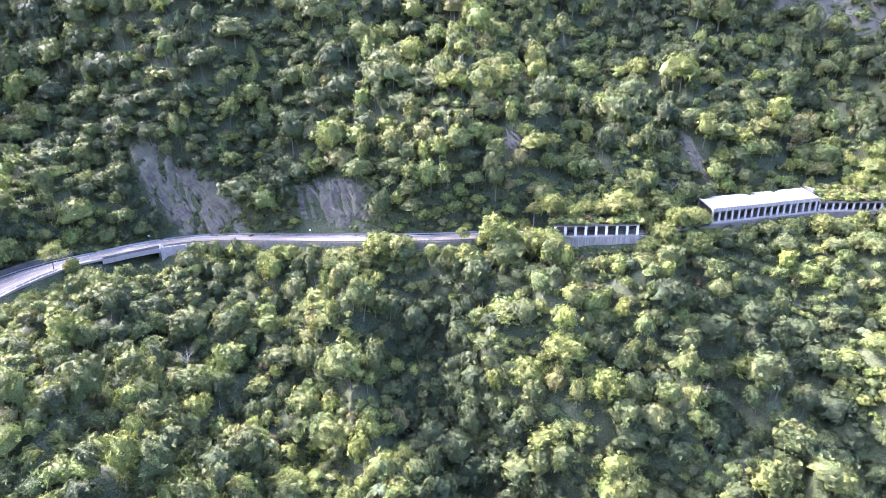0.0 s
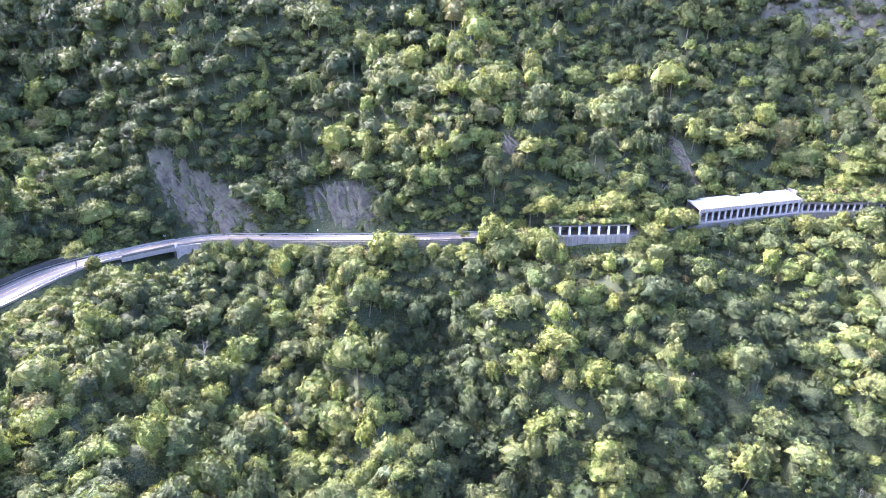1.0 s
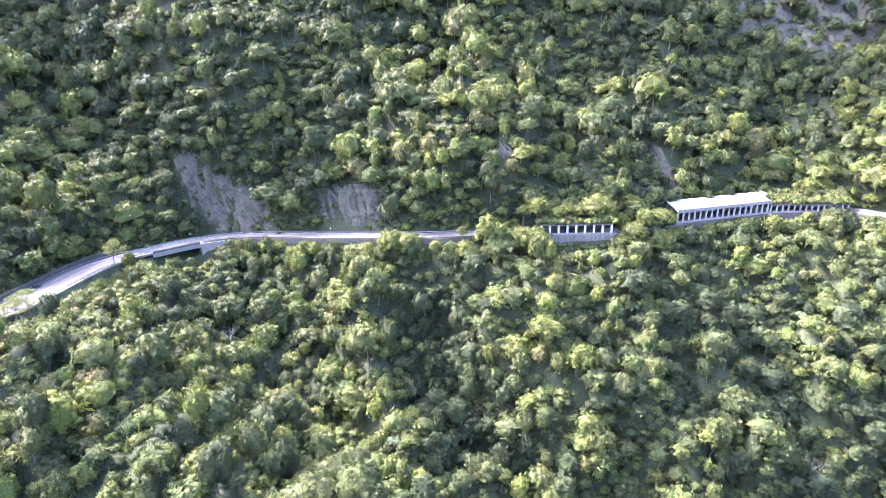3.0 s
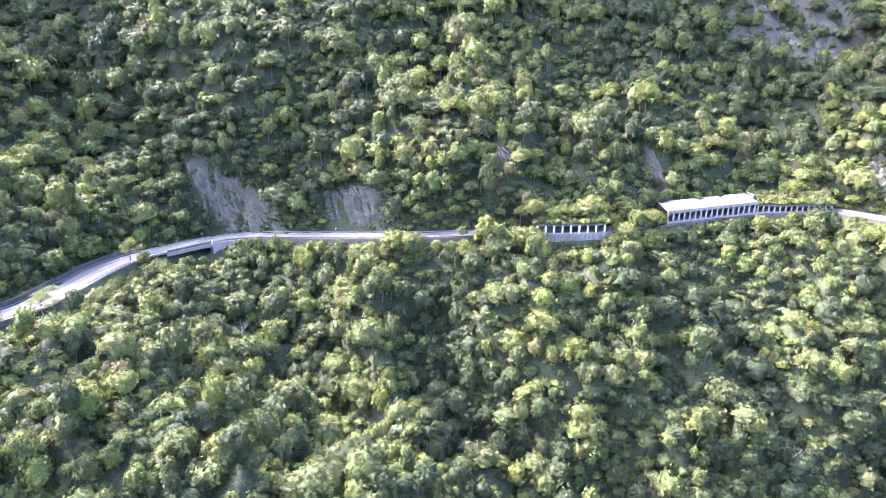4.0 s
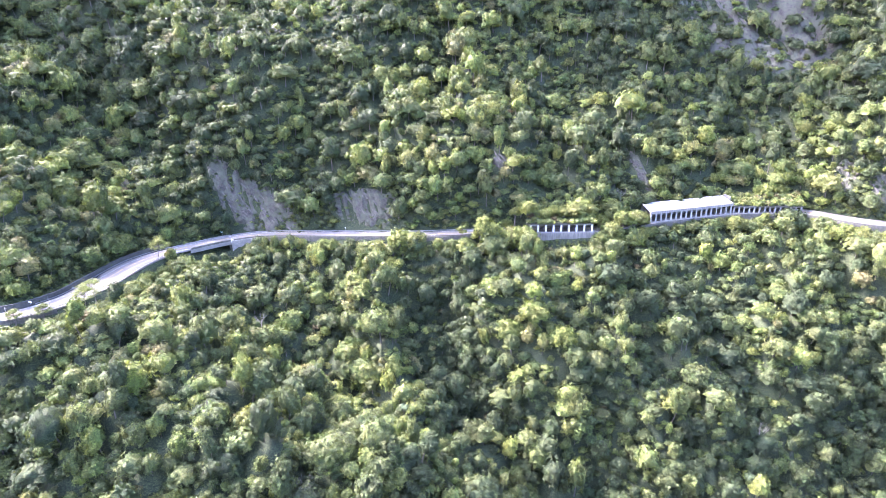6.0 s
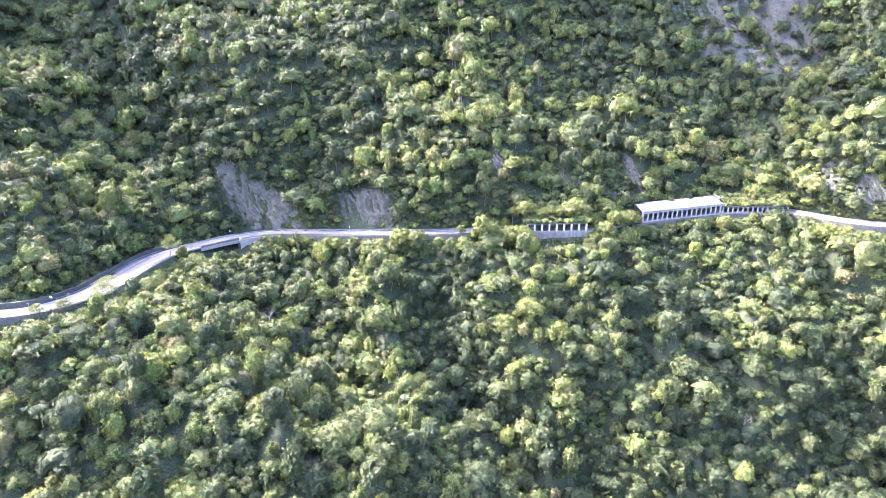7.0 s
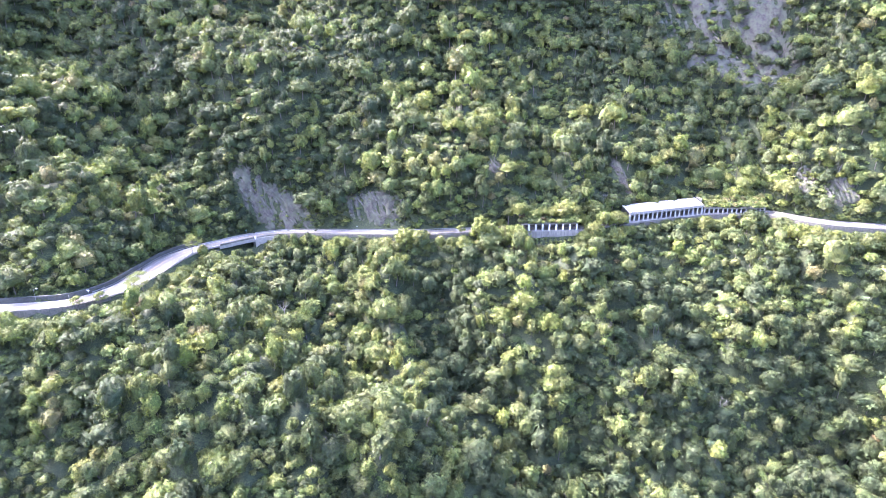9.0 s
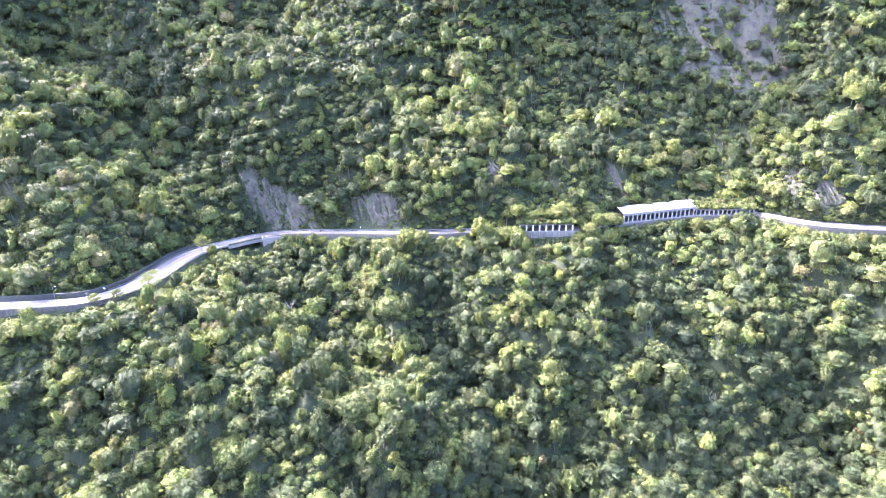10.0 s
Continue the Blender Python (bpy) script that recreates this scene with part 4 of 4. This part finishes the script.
planted_roof("gallery_roof_shrubs", (45.6, 235.8, 9.6), (83.4, 234.4, 10.6), 11.5, 5.2, 41, 130, "pale bushes growing over the gallery roof")
planted_roof("narrow_roof_shrubs", (171.8, 260.3, 13.8), (209.9, 254.9, 15.3), 11.0, 4.5, 45, 130, "shrubs hanging over the gallery edge")

WORDS = ["rounded broadleaf tree on the steep slope", "tall narrow-crowned evergreen tree on the slope", "spreading broad-crowned tree on the slope",
         "slender tall tree among the forest", "dense many-clumped evergreen tree", "small rounded tree on the hillside", "large spreading tree with clumped foliage", "young slim tree between larger crowns"]


TINTS = [0.08, 0.24, 0.40, 0.55, 0.66]
TINT_WORDS = ["dark green", "deep green", "mid-green", "yellow-green", "pale grey-green"]
trng = np.random.RandomState(12)
STOCK = {}


def tree_at(k, c, m):
    """A tree of shape k and tint c, built once and then copied."""
    if (k, c) in STOCK:
        first = STOCK[k, c]
        return copy_thing(first, m @ Matrix.Diagonal((1 / first.scale[0],) * 3 + (1,)))
    r, t, l, b = SHAPES[k]
    v, f, inner = crown_leaves(trng, r, t, l + 6, 1000, 0.85, b, 9, 17)
    tree = thing("tree", m, TINT_WORDS[c] + " " + WORDS[k], "tree", "forest trees")
    part("trunk", trunk_mesh(trng, t, b, r), BARK, tree, smooth=True)
    me = mesh_from("crown", v, f, LEAF_TREE, inner)
    me.attributes.new("tint", "FLOAT", "POINT").data.foreach_set("value", np.full(len(v), TINTS[c], np.float32))
    new("crown", me).parent = tree
    STOCK[k, c] = tree
    return tree


for i in np.where(single)[0]:
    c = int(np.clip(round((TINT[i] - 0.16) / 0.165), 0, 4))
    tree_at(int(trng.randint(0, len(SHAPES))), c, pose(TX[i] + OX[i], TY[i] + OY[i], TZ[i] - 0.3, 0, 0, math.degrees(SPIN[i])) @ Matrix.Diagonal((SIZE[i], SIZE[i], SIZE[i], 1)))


def stand(rows, scale=1.0, roof=False):
    """Trees that stand out: shape, tint, x, y, size."""
    for k, c, x, y, q in rows:
        z = 14.8 + 0.3 * (y - 236) if roof and 38 < x < 84 else float(height(np.array([x]), np.array([y]))[0]) - 0.3
        d, zr = road_near(np.array([x]), np.array([y]))
        if -13 < d[0] < 0 and x > -100:
            z = max(z, zr[0] - 6.0)
        tree_at(k, c, pose(x, y, z) @ Matrix.Diagonal((scale * q, scale * q, scale * q, 1)))


# by the western road and the bridge
stand([(0, 4, -27, 231.5, 1.5), (4, 4, -18, 231, 1.25), (3, 3, 20, 231.5, 1.65), (1, 3, 25, 231.5, 1.5), (0, 3, 30, 231, 1.35), (4, 3, 37, 230.5, 1.3),
        (6, 3, 42, 230, 1.35), (7, 4, -154, 228, 1.0), (7, 3, -150, 230, 0.6), (2, 2, 10, 229, 0.9), (0, 2, 3, 228, 0.8), (5, 3, -70, 243, 0.6),
        (7, 4, -112, 252, 0.8), (7, 3, -96, 250, 0.7), (0, 4, -85, 247, 0.7)])
# over the columned gallery
stand([(6, 4, 73, 242, 1.05), (4, 4, 46, 242, 1.1), (5, 3, 56, 240.5, 0.95), (0, 4, 66, 241, 0.8), (2, 4, 61, 243, 0.9), (0, 4, 82, 243, 0.9),
        (5, 4, 39, 243, 0.9), (0, 4, 88, 244, 1.0), (0, 3, 35, 246, 0.8)], roof=True)
# between and beside the galleries
stand([(6, 4, 108, 245.5, 1.05), (5, 3, 112.5, 258, 1.05), (6, 4, 92, 236, 1.1), (1, 3, 99, 240, 1.15), (4, 4, 96, 254, 1.0), (0, 4, 104, 258, 1.0),
        (2, 3, 101, 251, 0.8), (3, 2, 93, 247, 0.9), (5, 4, 104, 251.5, 0.7), (6, 3, 203, 272, 1.1), (5, 4, 120, 247, 0.6), (6, 4, 114, 249, 0.8),
        (2, 4, 116.5, 255, 0.8), (5, 3, 246, 258, 0.9), (2, 4, 262, 239, 0.8), (0, 3, 240, 257, 0.9), (7, 3, 256, 247, 0.8), (5, 4, 250, 251, 0.7),
        (2, 3, 86, 232.5, 0.9), (4, 2, 90.5, 234, 1.0), (6, 3, 104, 243.5, 1.0), (0, 2, 96, 236.5, 1.0), (1, 3, 110, 248, 0.85)])
# on the slopes
stand([(2, 4, 153, 288, 1.7), (6, 4, 143, 285, 1.5), (4, 3, 133, 279, 1.2), (4, 4, -22, 264, 1.7), (1, 4, -8, 262, 1.6), (3, 4, -14, 270, 1.5),
        (6, 4, 26, 286, 1.7), (2, 4, 4, 277, 1.7), (6, 3, 236, 283, 1.6), (4, 4, 226, 297, 1.5), (2, 3, 207, 276, 1.6), (6, 4, -149, 283, 1.6),
        (4, 4, -207, 302, 1.7), (6, 4, -205, 268, 1.6), (2, 3, 30, 188, 1.8), (6, 3, 44, 188, 1.8), (4, 3, 57, 178, 1.7), (6, 3, 68, 183, 1.6)], scale=0.8)

# bushes that cling to the rock faces
spots = []
for (cx, cy, a, b, t), n in zip(ROCKS, (90, 24, 14, 50, 60, 330, 2)):
    c, s = math.cos(radians(t)), math.sin(radians(t))
    for _ in range(n):
        u, v = brng.uniform(-1, 1) * a, brng.uniform(-1, 1) * b
        spots.append((cx + c * u - s * v, cy + s * u + c * v))
spots = np.array(spots)
shrub_bank("rock_shrubs", "low bushes clinging to the rock faces", np.c_[spots, height(spots[:, 0], spots[:, 1])], 51, 0.7, 0.25)

# trees at the foot of the walls, their tops just under the road
for i in range(40, END, 2):
    x0 = LINE[i, 0]
    if -150 < x0 < -119 or 50 < x0 < 78 or not -225 < x0 < 330 or brng.uniform() < 0.22:
        continue
    o = reach(i, -(9.5 + brng.uniform(-0.8, 3.5)))
    x, y = LINE[i, 0] + ACROSS[i, 0] * o, LINE[i, 1] + ACROSS[i, 1] * o
    k = int(brng.randint(0, len(SHAPES)))
    z = float(height(np.array([x]), np.array([y]))[0])
    q = (LINE[i, 2] + (brng.uniform(-2.4, 1.0) if x0 > 40 or x0 < -150 else brng.uniform(-3.2, 1.8)) + (1.2 if 110 < x0 < 172 else 0.3 if 172 < x0 < 206 else 1.3 if x0 > 212 else 0) - z) / (SHAPES[k][1] + SHAPES[k][3])
    if q > 0.4:
        q = min(q, 1.5)
        tree_at(k, int(brng.randint(1, 5)), pose(x, y, z - 0.3, 0, 0, brng.uniform(-50, 50)) @ Matrix.Diagonal((q, q, q, 1)))

# low growth over the western cutting, its shade put into a dark tint
spots = []
for i in range(36, 132):
    for _ in range(8):
        o = reach(i, brng.uniform(6.8, 15.0))
        spots.append((LINE[i, 0] + ACROSS[i, 0] * o, LINE[i, 1] + ACROSS[i, 1] * o))
spots = np.array(spots)
shrub_bank("cutting_undergrowth", "low bushes and ferns on the steep cutting, tinted dark for shade", np.c_[spots, height(spots[:, 0], spots[:, 1])], 53, 0.8, 0.16)


# ---- roadside things ----
def umbrella_tree(x, y, z, tall, wide, lean, seed, words, layer=0.3, tint=0.46):
    """A thin-stemmed tree with flat layered sprays of leaves."""
    urng = np.random.RandomState(seed)
    tree = thing("umbrella_tree", pose(x, y, z), words, "tree", "roadside trees")
    bm = bmesh.new()
    top = (lean, 0.2, tall * 0.86)
    tube(bm, [(0, 0, -1.5), (0.1 * lean, 0, tall * 0.3), (0.5 * lean, 0.1, tall * 0.6), top], [0.24, 0.18, 0.13, 0.06], 7)
    tips = []
    for k in range(9):
        a = k * 2.4
        q = wide * (0.35 + 0.6 * (k % 3) / 2)
        tip = (lean * 0.7 + q * math.cos(a), q * math.sin(a), tall * (0.98 - 0.13 * (k % 3)))
        tube(bm, [(0.45 * lean, 0.08, tall * 0.55), (lean * 0.6 + 0.5 * q * math.cos(a), 0.5 * q * math.sin(a), tall * 0.78), tip], [0.10, 0.07, 0.03], 5)
        tips.append(tip)
    part("trunk", bm, BARK, tree, smooth=True)
    vs, n = [], 0
    for tx, ty, tz in tips + [(lean, 0.2, tall)]:
        m = 300
        p = np.c_[urng.normal(tx, wide * 0.20, m), urng.normal(ty, wide * 0.20, m), urng.normal(tz, layer, m)]
        nrm = np.c_[urng.normal(0, 0.6, m), urng.normal(0, 0.6, m), np.ones(m)]
        nrm /= np.linalg.norm(nrm, axis=1)[:, None]
        u = np.cross(nrm, urng.normal(size=(m, 3)))
        u /= np.linalg.norm(u, axis=1)[:, None]
        w = np.cross(nrm, u)
        s = urng.uniform(0.4, 0.85, m)[:, None]
        vs.append(np.stack([p - u * s * 0.6, p + w * s * 0.4, p + u * s * 0.6], 1).reshape(-1, 3))
        n += m
    me = mesh_from("crown", np.vstack(vs), np.arange(n * 3).reshape(-1, 3), LEAF_TREE)
    me.attributes.new("tint", "FLOAT", "POINT").data.foreach_set("value", np.full(n * 3, tint, np.float32))
    new("crown", me).parent = tree


umbrella_tree(-158.6, 223.6, -1.4, 10.5, 4.6, 0.6, 61, "thin-stemmed umbrella tree with a domed pale crown by the road", 0.75, 0.6)
umbrella_tree(7.8, 234.0, 6.0, 7.5, 2.6, 0.2, 62, "small bright-leaved tree beside the parapet")
umbrella_tree(-163.8, 170.0, -1.6, 9.5, 5.8, -1.6, 63, "leaning layered tree with pale leaves by the road bend")
umbrella_tree(-165.5, 164.5, -1.8, 8.5, 5.2, 0.8, 64, "airy layered tree with pale leaves by the road bend")
umbrella_tree(-176.0, 151.0, -1.5, 6.5, 3.0, 0.5, 65, "small airy roadside tree with thin stems")
umbrella_tree(-184.0, 145.0, -1.2, 6.5, 2.8, -0.5, 66, "small airy roadside tree with thin stems")


def lamp_post(x, y, z, tall, turn):
    lamp = thing("street_lamp", pose(x, y, z, 0, 0, turn), "grey steel street lamp with a curved arm", "street lamp")
    part("pole", tube(bmesh.new(), [(0, 0, -0.6), (0, 0, 0.9), (0, 0, tall * 0.92), (0.12, 0, tall * 0.97), (0.5, 0, tall)], [0.14, 0.11, 0.075, 0.06, 0.05], 10), STEEL, lamp, smooth=True)
    part("base", tube(bmesh.new(), [(0, 0, -0.5), (0, 0, 0.35), (0, 0, 0.5)], [0.24, 0.22, 0.12], 10), CONCRETE, lamp)
    part("arm", tube(bmesh.new(), [(0.45, 0, tall - 0.01), (1.0, 0, tall + 0.10)], [0.05, 0.045], 8), STEEL, lamp, smooth=True)
    part("lamp_head", boxed(0.9, 1.75, -0.16, 0.16, tall + 0.04, tall + 0.22, bevel=0.05), SIGN_WHITE, lamp, "pale lamp head")


lamp_post(-208.9, 151.6, 0.0, 7.0, 20)


def sign(name, x, y, z, turn, w, h, lift, board, label, bars):
    """A board on a steel post, with plain bars for its writing."""
    s = thing(name, pose(x, y, z, 0, 0, turn), label, "road sign", "road signs")
    part("post", tube(bmesh.new(), [(0, 0.06, -0.5), (0, 0.06, lift + h)], [0.05, 0.05], 8), STEEL, s)
    b = part("board", boxed(-w / 2, w / 2, -0.03, 0.0, lift, lift + h, bevel=0.01), board, s)
    bm = bmesh.new()
    for k in range(bars):
        zc = lift + h * (k + 0.7) / (bars + 0.4)
        box(bm, -w * 0.36, w * (0.36 - 0.12 * (k % 2)), -0.042, -0.032, zc - h * 0.07, zc + h * 0.07)
    if bars:
        part("lettering", bm, SIGN_WHITE if board is SIGN_GREEN else DARK, b, "plain bars of lettering")


sign("direction_sign", -136.2, 259.8, -1.0, 8, 2.0, 1.3, 2.2, SIGN_GREEN, "green direction sign on a steel post by the bridge", 2)
sign("warning_sign", -186.5, 159.2, 0.0, -10, 1.5, 0.9, 2.4, SIGN_WHITE, "white road sign on a post at the bend", 2)
sign("marker_sign", -60.5, 255.6, 3.6, 10, 0.5, 0.7, 2.2, SIGN_WHITE, "small white marker sign by the rock cutting", 1)


def pole(x, y, z, tall, label):
    p = thing("utility_pole", pose(x, y, z), label, "pole", "roadside poles")
    part("shaft", tube(bmesh.new(), [(0, 0, -0.8), (0, 0, tall)], [0.13, 0.09], 9), CONCRETE, p, smooth=True)
    part("crossbar", boxed(-0.6, 0.6, -0.05, 0.05, tall - 0.6, tall - 0.48, bevel=0.01), STEEL, p)
    part("cap", tube(bmesh.new(), [(0, 0, tall), (0, 0, tall + 0.12)], [0.1, 0.03], 9), STEEL, p)


pole(-188.6, 147.0, 0.0, 6.0, "thin pale pole at the road edge")
pole(-178.6, 160.0, 0.0, 5.0, "short pale pole at the road edge")

# convex mirror at the bend
mirror = thing("traffic_mirror", pose(-177.0, 175.4, -0.3, 0, 0, -150), "round traffic mirror on a post at the bend", "traffic mirror")
part("post", tube(bmesh.new(), [(0, 0, -0.4), (0, 0, 2.6)], [0.045, 0.045], 8), STEEL, mirror)
bm = bmesh.new()
bmesh.ops.create_uvsphere(bm, u_segments=16, v_segments=8, radius=0.45)
bmesh.ops.transform(bm, matrix=pose(0, -0.12, 2.7) @ Matrix.Diagonal((1, 0.22, 1, 1)), verts=bm.verts)
part("mirror_disc", bm, STEEL, mirror, "bright convex disc", smooth=True)

# blocks and a fallen bar on the verge by the parapet
for dx in (0.0, 1.6):
    blk = thing("kerb_block", pose(-8.6 + dx, 237.6, 7.2, 0, 0, -9), "small white concrete block by the parapet", "concrete block", "kerb blocks")
    part("body", boxed(-0.35, 0.35, -0.25, 0.25, -0.1, 0.9, bevel=0.05), WHITE_PAINT, blk)
bar = thing("fallen_bar", pose(-4.2, 237.2, 7.3, 0, 8, -12), "dark bar leaning on the road edge", "bar")
part("shaft", tube(bmesh.new(), [(-1.6, 0, 0.45), (1.4, 0, 0.25)], [0.12, 0.12], 8), DARK, bar)
part("foot", boxed(-0.2, 0.2, -0.2, 0.2, -0.1, 0.3, bevel=0.03), DARK, bar)


def parked_car(x, y, z, turn):
    car = thing("car", pose(x, y, z, 0, 0, turn), "dark grey car standing on the road in shade", "car")
    paint = surface("dark_car_paint", (0.03, 0.032, 0.036), (0.05, 0.052, 0.056), 0.3, 6.0, 0.4, 0.02, 0.005)
    glass = surface("car_glass", (0.012, 0.014, 0.016), (0.02, 0.022, 0.024), 0.08, 6.0, 0.4, 0.0, 0.001)
    part("body", boxed(-2.15, 2.15, -0.88, 0.88, 0.32, 0.92, bevel=0.14), paint, car)
    bm = boxed(-1.55, 1.0, -0.78, 0.78, 0.9, 1.46, bevel=0.05)
    for v in bm.verts:
        if v.co.z > 1.2:
            v.co.x = v.co.x * 0.68 - 0.1
            v.co.y *= 0.82
    cabin = part("cabin", bm, glass, car, "dark glazed cabin")
    part("roof_panel", boxed(-1.05, 0.5, -0.60, 0.60, 1.462, 1.50, bevel=0.015), paint, cabin)
    for dx in (-1.35, 1.35):
        for dy in (-0.8, 0.8):
            bm = tube(bmesh.new(), [(dx, dy - 0.11, 0.33), (dx, dy + 0.11, 0.33)], [0.33, 0.33], 14)
            w = part("wheel", bm, DARK, car, "black tyre")
            part("rim", tube(bmesh.new(), [(dx, dy - 0.115 if dy < 0 else dy + 0.10, 0.33), (dx, dy - 0.10 if dy < 0 else dy + 0.115, 0.33)], [0.2, 0.2], 10), STEEL, w)
    for dy in (-0.62, 0.62):
        part("headlight", boxed(2.08, 2.17, dy - 0.16, dy + 0.16, 0.62, 0.76, bevel=0.02), SIGN_WHITE, car, "pale headlight")


parked_car(-176.2, 193.0, -0.42, 84)


# ---- tree ferns and bare trees on the slopes ----
def fern_fronds(seed):
    """Arching fronds round a stem: vertices and triangles."""
    frng = np.random.RandomState(seed)
    vs = []
    for k in range(16):
        a = k * 0.3927 * 1.02 + frng.uniform(-0.12, 0.12)
        ln, rise = frng.uniform(2.2, 3.2), frng.uniform(0.5, 1.3)
        u, w = np.array([math.cos(a), math.sin(a), 0]), np.array([-math.sin(a), math.cos(a), 0])
        pts = [u * ln * t + np.array([0, 0, rise * math.sin(2.6 * t) - 0.9 * t * t]) for t in np.linspace(0, 1, 9)]
        for i in range(8):
            for side in (-1, 1):
                q = 0.62 * math.sin(0.35 + 2.5 * (i + 0.5) / 8)
                vs += [pts[i], pts[i + 1], (pts[i] + pts[i + 1]) / 2 + u * 0.2 + side * w * q + np.array([0, 0, -0.1])]
    v = np.array(vs)
    return v, np.arange(len(v)).reshape(-1, 3)


def tree_fern(seed):
    fern = thing("tree_fern", pose(0, 0, 0), "bright green tree fern with arching fronds", "tree fern", "tree ferns")
    part("trunk", tube(bmesh.new(), [(0, 0, -1.5), (0.1, 0, 2.0), (0.1, 0.1, 5.6)], [0.22, 0.16, 0.14], 7), BARK, fern, smooth=True)
    v, f = fern_fronds(seed)
    me = mesh_from("fronds", v + np.array([0.1, 0.1, 5.5]), f, FROND)
    new("fronds", me).parent = fern
    return fern


FROND = surface("fern_frond", (0.028, 0.046, 0.014), (0.066, 0.092, 0.028), 0.85, 2.0, 0.1, 0.2, 0.02)
frng = np.random.RandomState(77)
fern = None
for x, y in [(118, 182), (132, 168), (150, 176), (96, 170), (172, 186), (186, 172), (75, 150), (60, 136), (-20, 150), (12, 190), (-60, 168), (-95, 190),
             (205, 182), (228, 200), (40, 125), (-120, 140), (-75, 125), (100, 135), (140, 140), (164, 205), (84, 200), (-35, 200), (240, 190), (20, 112)]:
    h = float(height(np.array([x]), np.array([y]))[0])
    m = pose(x, y, h + frng.uniform(0.5, 2.5), 0, 0, frng.uniform(0, 360))
    if fern is None:
        fern = tree_fern(71)
        fern.matrix_basis = m
    else:
        copy_thing(fern, m)


def bare_tree(x, y, tall, seed):
    """A leafless tree: a pale trunk that forks into limbs and twigs."""
    trg = np.random.RandomState(seed)
    h = float(height(np.array([x]), np.array([y]))[0])
    tree = thing("bare_tree", pose(x, y, h), "pale leafless tree with forked bare branches", "tree", "bare trees")
    part("trunk", tube(bmesh.new(), [(0, 0, -1.5), (0.1, 0, tall * 0.35), (0.3, 0.1, tall * 0.6)], [0.26, 0.2, 0.13], 7), PALE_BARK, tree, smooth=True)
    for k in range(6):
        a = k * 1.05 + trg.uniform(-0.3, 0.3)
        bm = bmesh.new()
        z0 = tall * trg.uniform(0.34, 0.6)
        tip = Vector((tall * 0.33 * math.cos(a), tall * 0.33 * math.sin(a) - 0.5, tall * trg.uniform(0.8, 1.05)))
        mid = Vector((tall * 0.14 * math.cos(a), tall * 0.14 * math.sin(a), z0 + tall * 0.16))
        tube(bm, [(0.15, 0.05, z0), mid, tip], [0.12, 0.09, 0.03], 5)
        for j in range(5):
            t = 0.3 + 0.14 * j
            p = mid.lerp(tip, t)
            tube(bm, [p, p + Vector(trg.normal(size=3)) * 0.5 + Vector((0, 0, 0.5)), p + Vector(trg.normal(size=3)) * 0.9 + Vector((0, 0, 1.2))], [0.045, 0.035, 0.02], 4)
        part("branch", bm, PALE_BARK, tree)


PALE_BARK = surface("pale_bark", (0.085, 0.079, 0.07), (0.17, 0.16, 0.142), 0.85, 3.0, 0.3, 0.4, 0.03)
for k, (x, y, tall) in enumerate([(88, 176, 11), (-52, 92, 11), (104, 262, 9), (-158, 284, 13), (150, 156, 10), (62, 128, 10), (250, 252, 9), (-97, 196, 10)]):
    bare_tree(x, y, tall, 90 + k)
